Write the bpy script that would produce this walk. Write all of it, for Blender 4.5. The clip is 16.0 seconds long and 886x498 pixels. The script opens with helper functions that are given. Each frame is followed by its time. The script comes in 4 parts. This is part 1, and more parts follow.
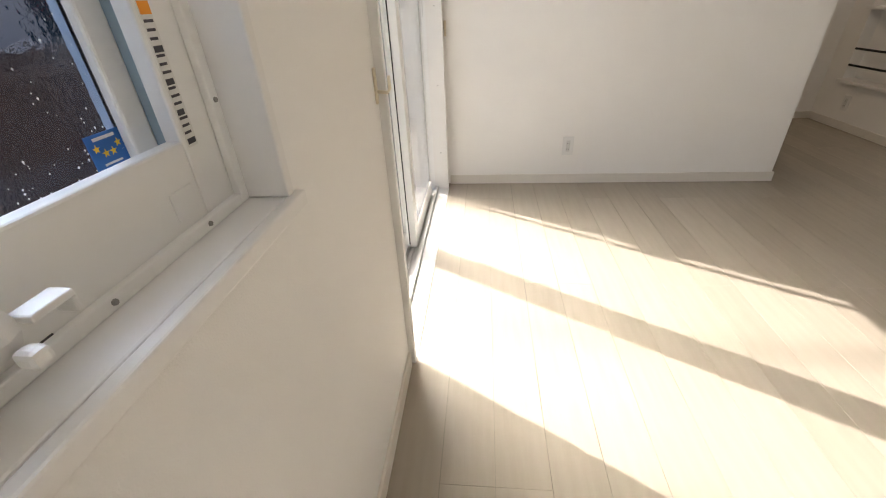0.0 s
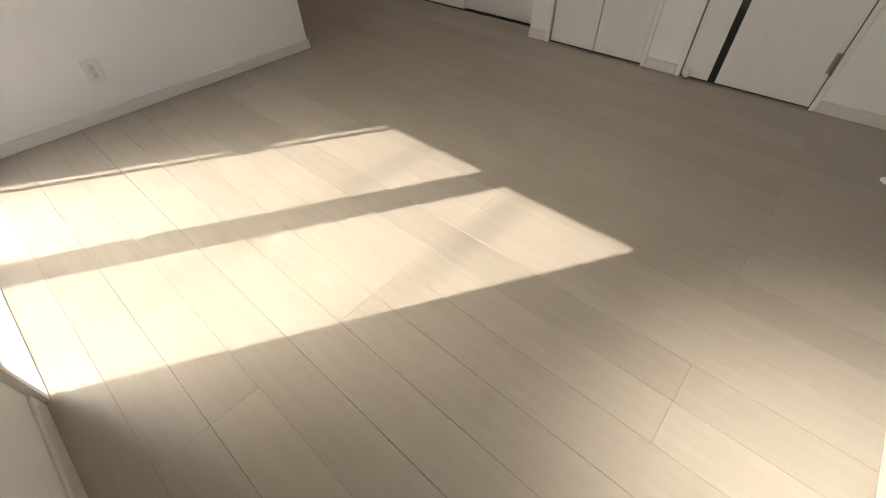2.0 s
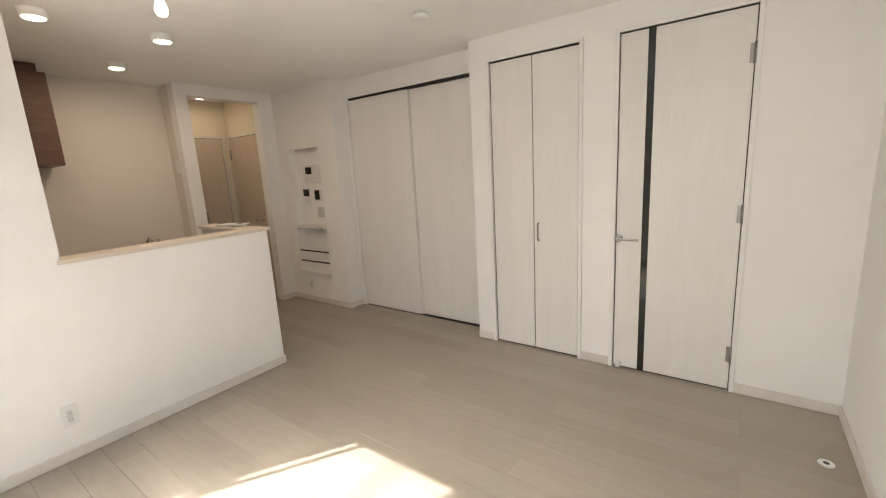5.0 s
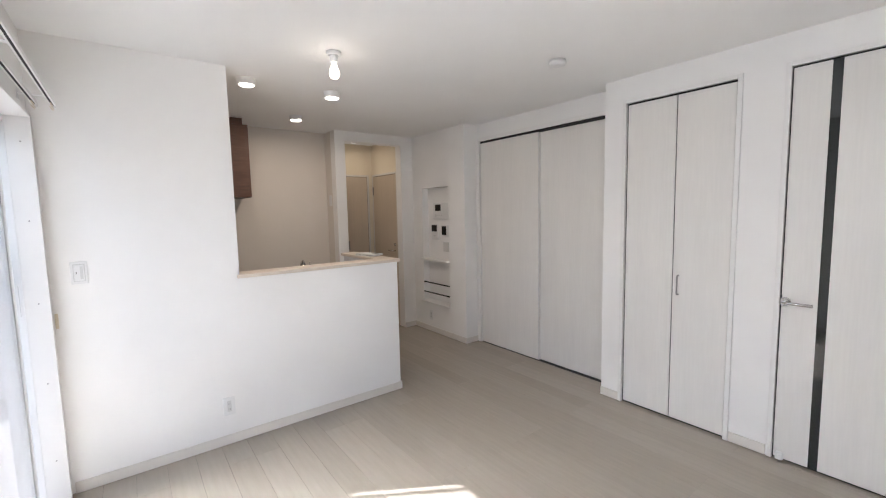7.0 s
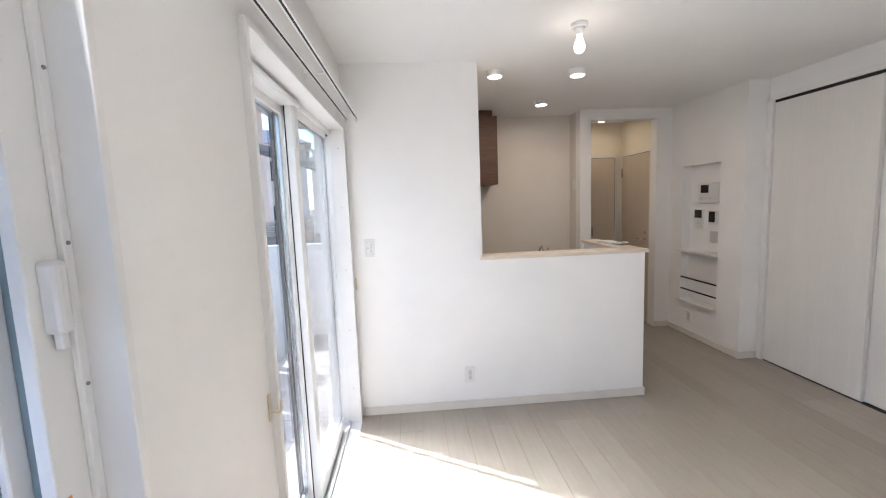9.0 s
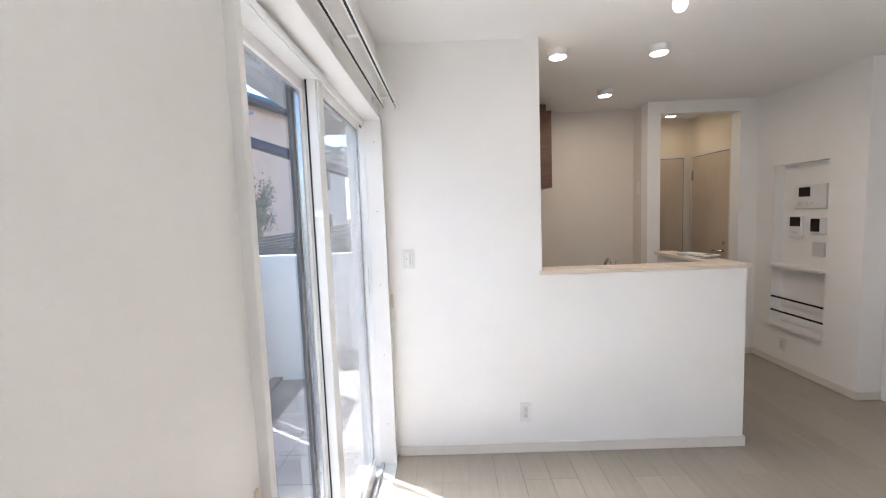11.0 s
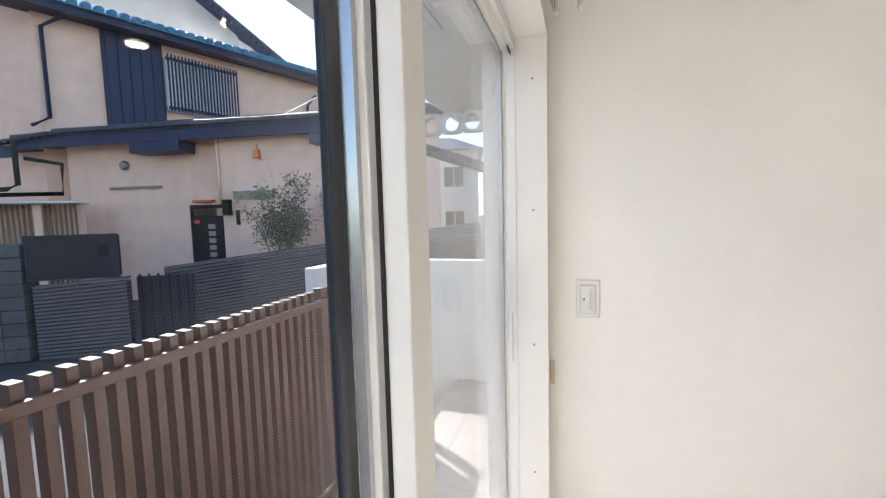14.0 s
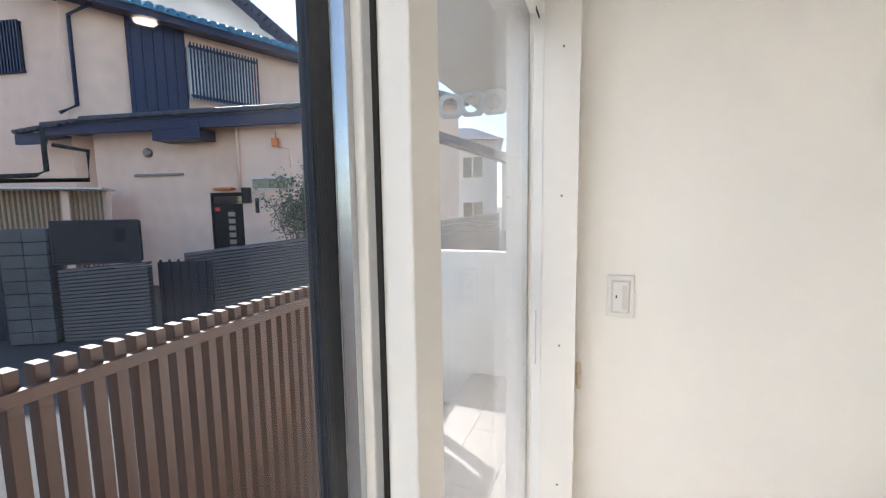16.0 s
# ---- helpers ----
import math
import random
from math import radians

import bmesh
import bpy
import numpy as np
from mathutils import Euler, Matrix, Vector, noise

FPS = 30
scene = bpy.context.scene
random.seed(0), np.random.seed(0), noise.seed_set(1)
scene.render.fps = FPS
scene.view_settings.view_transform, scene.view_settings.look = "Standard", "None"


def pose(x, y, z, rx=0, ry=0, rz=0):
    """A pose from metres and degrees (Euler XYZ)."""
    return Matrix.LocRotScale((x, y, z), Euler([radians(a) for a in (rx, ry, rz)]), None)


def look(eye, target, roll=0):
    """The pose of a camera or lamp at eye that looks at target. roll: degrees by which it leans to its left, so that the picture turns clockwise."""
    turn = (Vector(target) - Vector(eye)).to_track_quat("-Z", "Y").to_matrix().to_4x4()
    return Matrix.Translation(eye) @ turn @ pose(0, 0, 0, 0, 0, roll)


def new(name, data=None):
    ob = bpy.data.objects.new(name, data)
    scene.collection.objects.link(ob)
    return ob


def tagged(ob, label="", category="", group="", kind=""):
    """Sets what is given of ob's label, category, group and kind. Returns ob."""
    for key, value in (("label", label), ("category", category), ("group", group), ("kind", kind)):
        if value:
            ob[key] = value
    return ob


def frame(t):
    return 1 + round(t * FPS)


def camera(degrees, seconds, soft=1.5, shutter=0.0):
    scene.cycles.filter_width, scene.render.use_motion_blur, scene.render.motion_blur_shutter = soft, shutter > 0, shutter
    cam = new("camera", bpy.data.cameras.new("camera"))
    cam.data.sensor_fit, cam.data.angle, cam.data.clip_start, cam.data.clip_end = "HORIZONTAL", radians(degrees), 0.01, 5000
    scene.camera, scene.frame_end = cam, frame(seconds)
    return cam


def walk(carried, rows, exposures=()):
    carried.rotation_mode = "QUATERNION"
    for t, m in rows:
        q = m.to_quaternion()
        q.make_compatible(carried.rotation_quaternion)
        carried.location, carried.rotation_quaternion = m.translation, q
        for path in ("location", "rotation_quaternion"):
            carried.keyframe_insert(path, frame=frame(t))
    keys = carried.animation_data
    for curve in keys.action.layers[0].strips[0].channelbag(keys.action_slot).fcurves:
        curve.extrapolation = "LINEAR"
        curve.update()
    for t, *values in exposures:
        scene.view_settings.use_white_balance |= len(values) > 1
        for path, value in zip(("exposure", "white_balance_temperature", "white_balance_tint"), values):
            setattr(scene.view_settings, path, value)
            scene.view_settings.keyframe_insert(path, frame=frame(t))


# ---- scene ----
cam = camera(94.2, 16.0, soft=1.1)
PATH = [
    (0, (0.256, 0.816, 1.095), (0.062, 2.517, 0.061), -3.0),
    (0.5, (0.323, 0.789, 1.104), (0.582, 2.409, -0.04), -3.0),
    (1, (0.381, 0.744, 1.11), (1.013, 2.167, -0.146), -3.0),
    (1.5, (0.41, 0.69, 1.118), (1.306, 1.857, -0.236), -2.5),
    (2, (0.405, 0.641, 1.122), (1.423, 1.59, -0.313), -1.8),
    (2.5, (0.378, 0.607, 1.121), (1.437, 1.419, -0.368), -1.8),
    (3, (0.36, 0.599, 1.121), (1.485, 1.402, -0.324), -2.7),
    (3.5, (0.381, 0.612, 1.224), (1.691, 1.542, 0.033), -3.4),
    (4, (0.376, 0.616, 1.341), (1.865, 1.656, 0.504), -2.9),
    (4.2, (0.374, 0.616, 1.377), (1.913, 1.682, 0.675), -2.6),
    (6.3, (0.365, 0.54, 1.496), (1.879, 1.836, 1.323), -0.9),
    (6.5, (0.367, 0.555, 1.494), (1.812, 1.927, 1.318), -1.0),
    (7, (0.356, 0.594, 1.489), (1.565, 2.177, 1.303), -1.2),
    (7.5, (0.392, 0.621, 1.486), (1.294, 2.395, 1.29), -1.4),
    (8, (0.423, 0.646, 1.492), (1.015, 2.545, 1.285), -1.6),
    (8.5, (0.441, 0.654, 1.499), (0.764, 2.615, 1.279), -1.9),
    (9, (0.432, 0.669, 1.491), (0.575, 2.651, 1.266), -2.2),
    (9.2, (0.409, 0.713, 1.48), (0.519, 2.697, 1.249), -2.1),
    (11.5, (0.351, 1.302, 1.457), (0.272, 3.294, 1.293), -2.0),
    (12, (0.306, 1.551, 1.47), (0.138, 3.536, 1.298), -1.7),
    (12.5, (0.221, 1.773, 1.463), (-0.076, 3.744, 1.298), -1.5),
    (13, (0.175, 1.958, 1.473), (-0.259, 3.903, 1.309), -1.5),
    (13.5, (0.153, 2.1, 1.478), (-0.397, 4.016, 1.313), -1.5),
    (14, (0.117, 2.156, 1.474), (-0.522, 4.044, 1.306), -1.5),
    (14.5, (0.107, 2.189, 1.467), (-0.597, 4.054, 1.3), -1.4),
    (15, (0.095, 2.176, 1.482), (-0.637, 4.029, 1.305), -1.2),
    (15.5, (0.1, 2.2, 1.478), (-0.637, 4.049, 1.285), -1.1),
    (16, (0.082, 2.267, 1.458), (-0.636, 4.122, 1.249), -0.8),
]
walk(cam, [(t, look(e, g, r)) for t, e, g, r in PATH], exposures=[
(0.0, 1.0, 7200, 11), (1.5, 0.65, 7300, 11), (3.0, 0.55, 7400, 11), (4.2, 1.15, 7700, 11), (6.3, 1.7, 6050, 12), (7.5, 1.5, 6050, 12), (9.2, 1.6, 6050, 12), (11.5, 1.6, 6150, 12), (12.5, 1.3, 6400, 10), (13.5, 1.35, 6600, 10), (16.0, 1.35, 6700, 10)])

# ---- world, sun, lamps ----
SUN_DIR = Vector((0.847, -0.531, -0.885)).normalized()
world = bpy.data.worlds.new("sky")
scene.world = world
world.use_nodes = True
nt = world.node_tree
sky = nt.nodes.new("ShaderNodeTexSky")
sky.sky_type = "NISHITA"
sky.sun_disc = False
sky.sun_elevation = math.asin(-SUN_DIR.z)
sky.air_density, sky.dust_density, sky.ozone_density = 1.0, 0.25, 2.0
sky.sun_rotation = math.atan2(-SUN_DIR.x, -SUN_DIR.y)
nt.links.new(sky.outputs[0], nt.nodes["Background"].inputs[0])
nt.nodes["Background"].inputs[1].default_value = 0.14

sun_data = bpy.data.lights.new("sun", "SUN")
sun_data.energy, sun_data.angle, sun_data.color = 5.0, radians(0.55), (1.0, 0.995, 0.985)
sun = new("sun", sun_data)
sun.matrix_world = look((-8, 8, 9), Vector((-8, 8, 9)) + SUN_DIR)


def lamp(name, kind, at, energy, color, size=0.05):
    d = bpy.data.lights.new(name, kind)
    d.energy, d.color = energy, color
    if kind == "AREA":
        d.shape, d.size = "DISK", size
    else:
        d.shadow_soft_size = size
    o = new(name, d)
    o.location = at
    return o


WARM = (1.0, 0.90, 0.76)
lamp("bulb_light", "POINT", (1.37, 2.92, 2.27), 0.10, WARM, 0.035)
for x, y in ((1.07, 3.70), (1.68, 3.70), (1.70, 4.61)):
    lamp("downlight_light", "AREA", (x, y, 2.355), 1.2, (1.0, 0.80, 0.60), 0.10)
# added lamp that brightens the corridor; its source is unseen
lamp("corridor_light", "AREA", (2.72, 5.50, 2.36), 0.5, (1.0, 0.82, 0.60), 0.10)
# sunlight scattered by the patterned glass of the small window
d = bpy.data.lights.new("patterned_glass_light", "AREA")
d.shape, d.size, d.size_y, d.spread, d.energy, d.color = "RECTANGLE", 0.30, 0.45, radians(33), 4.3, (1.0, 0.99, 0.97)
new("patterned_glass_light", d).matrix_world = look((-0.085, 1.03, 1.36), Vector((-0.085, 1.03, 1.36)) + Vector((0.86, -0.58, -0.97)))

# the sky's light in the two windows' openings
def window_light(name, at, wide, high, energy):
    d = bpy.data.lights.new(name, "AREA")
    d.shape, d.size, d.size_y, d.energy, d.color = "RECTANGLE", wide, high, energy, (1.0, 0.99, 0.97)
    new(name, d).matrix_world = look(at, (at[0] + 1, at[1], at[2] + 0.05))


window_light("terrace_window_light", (-0.02, 2.64, 1.00), 1.45, 1.85, 0.6)
window_light("small_window_light", (0.012, 0.98, 1.45), 0.52, 0.95, 5.8)

# ---- materials ----
MATS = {}


def mat(name, color, rough=0.5, metal=0.0, noise_scale=0.0, vary=0.0, bump=0.0, bump_scale=0.0, stretch=(1, 1, 1), random=0.0, coat=0.0):
    """A surface with colour variation at two scales, fine relief and, for repeated pieces, a random tone."""
    m = bpy.data.materials.new(name)
    m.use_nodes = True
    n, l = m.node_tree.nodes, m.node_tree.links
    p = n["Principled BSDF"]
    p.inputs["Roughness"].default_value, p.inputs["Metallic"].default_value = rough, metal
    p.inputs["Base Color"].default_value = (*color, 1)
    p.inputs["Coat Weight"].default_value = coat
    co = n.new("ShaderNodeTexCoord")
    mp = n.new("ShaderNodeMapping")
    mp.inputs["Scale"].default_value = stretch
    l.new(co.outputs["Object"], mp.inputs["Vector"])
    last = None
    if vary:
        a = n.new("ShaderNodeTexNoise")
        a.inputs["Scale"].default_value, a.inputs["Detail"].default_value = noise_scale, 6
        b = n.new("ShaderNodeTexNoise")
        b.inputs["Scale"].default_value, b.inputs["Detail"].default_value = noise_scale * 0.13, 3
        l.new(mp.outputs[0], a.inputs["Vector"])
        l.new(mp.outputs[0], b.inputs["Vector"])
        add = n.new("ShaderNodeMath")
        add.operation = "ADD"
        l.new(a.outputs[0], add.inputs[0])
        l.new(b.outputs[0], add.inputs[1])
        last = add.outputs[0]
        if random:
            oi = n.new("ShaderNodeObjectInfo")
            k = n.new("ShaderNodeMath")
            k.operation = "MULTIPLY_ADD"
            k.inputs[1].default_value = random
            l.new(oi.outputs["Random"], k.inputs[0])
            l.new(last, k.inputs[2])
            last = k.outputs[0]
        r = n.new("ShaderNodeMapRange")
        r.inputs["From Min"].default_value, r.inputs["From Max"].default_value = 0.6, 1.4 + random
        r.inputs["To Min"].default_value, r.inputs["To Max"].default_value = 1 - vary, 1 + vary
        l.new(last, r.inputs["Value"])
        mx = n.new("ShaderNodeVectorMath")
        mx.operation = "SCALE"
        mx.inputs[0].default_value = color
        l.new(r.outputs[0], mx.inputs["Scale"])
        l.new(mx.outputs[0], p.inputs["Base Color"])
    if bump:
        t = n.new("ShaderNodeTexNoise")
        t.inputs["Scale"].default_value, t.inputs["Detail"].default_value = bump_scale, 4
        l.new(mp.outputs[0], t.inputs["Vector"])
        bp = n.new("ShaderNodeBump")
        bp.inputs["Strength"].default_value, bp.inputs["Distance"].default_value = bump, 0.002
        l.new(t.outputs[0], bp.inputs["Height"])
        l.new(bp.outputs[0], p.inputs["Normal"])
    MATS[name] = m
    return m


def glow(name, color, strength):
    m = mat(name, color)
    p = m.node_tree.nodes["Principled BSDF"]
    p.inputs["Emission Color"].default_value, p.inputs["Emission Strength"].default_value = (*color, 1), strength
    return m


def glass(name, rough=0.0, tint=(1, 1, 1), bump=0.0, bump_scale=60):
    m = mat(name, tint, rough, bump=bump, bump_scale=bump_scale)
    p = m.node_tree.nodes["Principled BSDF"]
    p.inputs["Transmission Weight"].default_value, p.inputs["IOR"].default_value = 1.0, 1.30
    return m


WALL = mat("wallpaper", (0.83, 0.82, 0.805), 0.85, noise_scale=3, vary=0.025, bump=0.35, bump_scale=420)
CEIL = mat("ceiling_paper", (0.84, 0.835, 0.825), 0.9, noise_scale=3, vary=0.02, bump=0.3, bump_scale=380)
TRIM = mat("white_trim", (0.78, 0.77, 0.755), 0.42, noise_scale=9, vary=0.02, bump=0.1, bump_scale=90, stretch=(1, 0.2, 1))
RESIN = mat("white_resin", (0.80, 0.80, 0.79), 0.28, noise_scale=5, vary=0.02)
PLANK = mat("floorboard_oak", (0.352, 0.307, 0.254), 0.24, noise_scale=9, vary=0.13, bump=0.12, bump_scale=60, stretch=(5, 0.45, 1), random=0.6, coat=0.25)
JOINT = mat("floor_joint", (0.27, 0.24, 0.20), 0.8)
DOORWOOD = mat("pale_grained_door", (0.735, 0.715, 0.685), 0.42, noise_scale=14, vary=0.04, bump=0.12, bump_scale=70, stretch=(6, 6, 0.35))
# near-black for rubber, black fittings and the shade painted into gaps
DARKGAP = mat("gap_shade_and_black", (0.03, 0.03, 0.03), 0.7)
CHROME = mat("satin_chrome", (0.62, 0.61, 0.60), 0.22, 1.0)
STEEL = mat("dull_steel", (0.30, 0.29, 0.28), 0.38, 1.0)
SMOKE = mat("smoked_glass", (0.012, 0.016, 0.018), 0.04, coat=0.6)
PLASTIC = mat("white_plastic", (0.735, 0.735, 0.73), 0.28, noise_scale=8, vary=0.02)
GREYP = mat("grey_plastic", (0.60, 0.60, 0.59), 0.4)
SCREEN = mat("black_screen", (0.012, 0.012, 0.014), 0.12)
WALNUT = mat("walnut_veneer", (0.115, 0.055, 0.035), 0.35, noise_scale=12, vary=0.4, bump=0.1, bump_scale=60, stretch=(0.5, 5, 5))
GLASS = glass("clear_glass")
PATTERN = glass("patterned_glass", 0.04, (0.42, 0.53, 0.72), 0.35, 70)
SPACER = mat("aluminium_spacer", (0.55, 0.57, 0.60), 0.25, 0.9)
ALU = mat("dark_aluminium", (0.022, 0.028, 0.042), 0.4)
FENCE = mat("bronze_aluminium", (0.072, 0.032, 0.019), 0.45, 0.0, noise_scale=10, vary=0.10, random=0.2)
STUCCO = mat("beige_stucco", (0.80, 0.55, 0.43), 0.9, noise_scale=2.5, vary=0.13, bump=0.8, bump_scale=70)
STUCCOW = mat("white_stucco", (0.62, 0.62, 0.61), 0.9, noise_scale=2, vary=0.06, bump=0.5, bump_scale=80)
NAVY = mat("dark_navy_timber", (0.018, 0.028, 0.070), 0.45, noise_scale=8, vary=0.25, bump=0.2, bump_scale=40)
TILE = mat("glazed_blue_roof_tile", (0.050, 0.20, 0.33), 0.22, noise_scale=6, vary=0.3, random=0.5)
GTILE = mat("grey_roof_tile", (0.034, 0.038, 0.056), 0.35, noise_scale=6, vary=0.3, random=0.4)
LOUVRE = mat("grey_ribbed_cladding", (0.105, 0.105, 0.118), 0.6, noise_scale=6, vary=0.1, random=0.15)
BLOCK = mat("weathered_concrete", (0.09, 0.094, 0.10), 0.9, noise_scale=5, vary=0.45, bump=0.7, bump_scale=40, random=0.3)
ASPHALT = mat("asphalt", (0.05, 0.05, 0.053), 0.9, noise_scale=30, vary=0.3, bump=0.8, bump_scale=120)
PAVER = mat("terrace_tile", (0.30, 0.285, 0.275), 0.6, noise_scale=8, vary=0.09, bump=0.2, bump_scale=90, random=0.3)
GRAVEL = mat("pale_gravel", (0.20, 0.19, 0.18), 0.95, noise_scale=50, vary=0.4, bump=1.0, bump_scale=90)
LEAF = mat("dark_leaves", (0.050, 0.068, 0.036), 0.5, noise_scale=7, vary=0.45)
BARK = mat("grey_bark", (0.20, 0.17, 0.14), 0.9, noise_scale=12, vary=0.3, bump=0.6, bump_scale=60)
TWIG = mat("bare_pale_twigs", (0.60, 0.53, 0.45), 0.85, noise_scale=12, vary=0.2)
SKIRT = mat("beige_skirting", (0.68, 0.645, 0.60), 0.45, noise_scale=9, vary=0.03)
CAPWOOD = mat("pale_beige_veneer", (0.66, 0.575, 0.49), 0.4, noise_scale=12, vary=0.08, stretch=(0.4, 6, 6))
KWALL = mat("beige_kitchen_panel", (0.70, 0.655, 0.60), 0.6, noise_scale=3, vary=0.02)
# darker copy of the pale door, with the corridor's shade in its colour
CORRWOOD = mat("shaded_grained_door", (0.56, 0.47, 0.37), 0.42, noise_scale=14, vary=0.05, stretch=(6, 6, 0.35))
HOOK = mat("cream_plastic", (0.68, 0.60, 0.47), 0.35)
DROP = mat("water_drops", (0.75, 0.78, 0.82), 0.15)
PAPER = mat("printed_paper", (0.72, 0.72, 0.70), 0.5, noise_scale=20, vary=0.05)
INK = mat("dark_ink", (0.05, 0.05, 0.06), 0.5)
BLUE = mat("blue_sticker", (0.02, 0.13, 0.42), 0.4)
YELLOW = mat("yellow_ink", (0.85, 0.55, 0.03), 0.4)
ORANGE = mat("orange_ink", (0.85, 0.30, 0.02), 0.4)
RED = mat("red_enamel", (0.60, 0.04, 0.03), 0.35)
COPPER = mat("copper_lantern", (0.55, 0.17, 0.06), 0.35, 0.6)
BULB = glow("lit_bulb", (1.0, 0.84, 0.62), 2.0)
DIFF = glow("lit_diffuser", (1.0, 0.90, 0.76), 2.5)
SLATWOOD = mat("old_bamboo_slats", (0.22, 0.155, 0.09), 0.8, noise_scale=8, vary=0.3, random=0.5)

for m, gloss in ((FENCE, 0.5), (DARKGAP, 0.12), (ALU, 0.2), (NAVY, 0.25), (LOUVRE, 0.2), (BLOCK, 0.2), (GTILE, 0.4)):
    m.node_tree.nodes["Principled BSDF"].inputs["Specular IOR Level"].default_value = gloss

# ---- mesh helpers ----


def add_box(bm, lo, hi, m=None):
    vs = [bm.verts.new((m @ Vector((x, y, z))) if m else (x, y, z)) for x in (lo[0], hi[0]) for y in (lo[1], hi[1]) for z in (lo[2], hi[2])]
    for f in ((0, 1, 3, 2), (4, 6, 7, 5), (0, 4, 5, 1), (2, 3, 7, 6), (0, 2, 6, 4), (1, 5, 7, 3)):
        bm.faces.new([vs[i] for i in f])


def boxes(*pairs, bevel=0.0):
    bm = bmesh.new()
    for lo, hi in pairs:
        lo, hi = [min(a, b) for a, b in zip(lo, hi)], [max(a, b) for a, b in zip(lo, hi)]
        add_box(bm, lo, hi)
    bmesh.ops.recalc_face_normals(bm, faces=bm.faces)
    if bevel:
        bmesh.ops.bevel(bm, geom=bm.edges[:], offset=bevel, segments=2, profile=0.5, affect="EDGES", clamp_overlap=True)
    return bm


def rod(points, radius, seg=10, bm=None, taper=1.0):
    """A round bar along the points, closed at both ends."""
    bm = bm or bmesh.new()
    pts = [Vector(p) for p in points]
    rings = []
    for i, p in enumerate(pts):
        way = (pts[min(i + 1, len(pts) - 1)] - pts[max(i - 1, 0)]).normalized()
        side = way.cross(Vector((0.31, 0.23, 0.92))).normalized()
        up = way.cross(side)
        r = radius * (1 + (taper - 1) * i / max(1, len(pts) - 1))
        rings.append([bm.verts.new(p + r * (math.cos(a) * side + math.sin(a) * up)) for a in [2 * math.pi * k / seg for k in range(seg)]])
    for a, b in zip(rings, rings[1:]):
        for k in range(seg):
            bm.faces.new((a[k], a[(k + 1) % seg], b[(k + 1) % seg], b[k])).smooth = True
    bm.faces.new(rings[0][::-1])
    bm.faces.new(rings[-1])
    return bm


def lathe(profile, seg=24, at=(0, 0, 0)):
    """A turned shape from (radius, height) pairs."""
    bm = bmesh.new()
    rings = [[bm.verts.new((at[0] + r * math.cos(2 * math.pi * k / seg), at[1] + r * math.sin(2 * math.pi * k / seg), at[2] + z)) for k in range(seg)] for r, z in profile]
    for a, b in zip(rings, rings[1:]):
        for k in range(seg):
            bm.faces.new((a[k], a[(k + 1) % seg], b[(k + 1) % seg], b[k])).smooth = True
    bm.faces.new(rings[0][::-1])
    bm.faces.new(rings[-1])
    bmesh.ops.recalc_face_normals(bm, faces=bm.faces)
    return bm


def mesh(name, bm, material):
    me = bpy.data.meshes.new(name)
    bm.to_mesh(me)
    bm.free()
    me.materials.append(material)
    return me


def part(name, bm, material, parent, label=""):
    ob = new(name, mesh(name, bm, material))
    ob.parent = parent
    if label:
        tagged(ob, label)
    return ob


def structure(name, bm, material, label=""):
    return tagged(new(name, mesh(name, bm, material)), label, kind="structure")


def thing(name, at, label, category, group="", rz=0):
    ob = new(name)
    ob.matrix_world = pose(*at, 0, 0, rz)
    return tagged(ob, label, category, group)


def single(name, bm, material, label, category, group=""):
    return tagged(new(name, mesh(name, bm, material)), label, category, group)


# ---- the room's shell ----
H = 2.41          # ceiling
E = 3.28          # east wall
PY = 3.50         # partition, room side
S = 0.06          # south wall
DW = 5.03         # wall with the doorway
KB = 5.32         # kitchen's back wall
WT = -0.17        # outer face of the west wall
W0, W1, WTOP = 1.84, 3.43, 2.00       # sliding window's opening
V0, V1, VB, VT = 0.66, 1.305, 0.885, 2.00   # small window's opening

structure("wall_west", boxes(
    ((WT, S - 0.15, -0.5), (0, V0, H)), ((WT, V0, -0.5), (0, V1, VB - 0.022)), ((WT, V0, VT), (0, V1, H)),
    ((WT, V1, -0.5), (0, W0, H)), ((WT, W0, WTOP), (0, W1, H)), ((WT, W0, -0.5), (0, W1, -0.03)), ((WT, W1, -0.5), (0, 6.2, H))), WALL, "white textured wallpaper")
structure("wall_south", boxes(((0, S - 0.15, 0), (E + 0.9, S, H))), WALL)
structure("wall_partition", boxes(((0, PY, 0), (0.91, PY + 0.12, H)), ((0.91, PY, 0), (2.095, PY + 0.12, 1.08)), ((1.985, PY + 0.12, 0), (2.095, 4.30, 1.08))), WALL)
structure("wall_east", boxes(
    ((E, S, 0), (E + 0.12, 0.575, H)), ((E, 1.265, 0), (E + 0.12, 1.515, H)), ((E, 2.20, 0), (E + 0.3, 2.37, H)),
    ((E, 0.575, 2.225), (E + 0.12, 1.265, H)), ((E, 1.515, 2.225), (E + 0.12, 2.20, H)),
    ((3.47, 2.37, 2.26), (3.58, 4.02, H)), ((3.66, 0.2, 0), (3.72, 4.02, H))), WALL)
N0, N1, NB, NT = 4.305, 4.83, 0.355, 1.765
structure("wall_niche", boxes(
    ((E, 4.02, 0), (3.72, N0, H)), ((E, N0, 0), (3.72, N1, NB)), ((E, N0, NT), (3.72, N1, H)), ((E, N1, 0), (3.72, DW, H)), ((3.37, N0, NB), (3.72, N1, NT))), WALL)
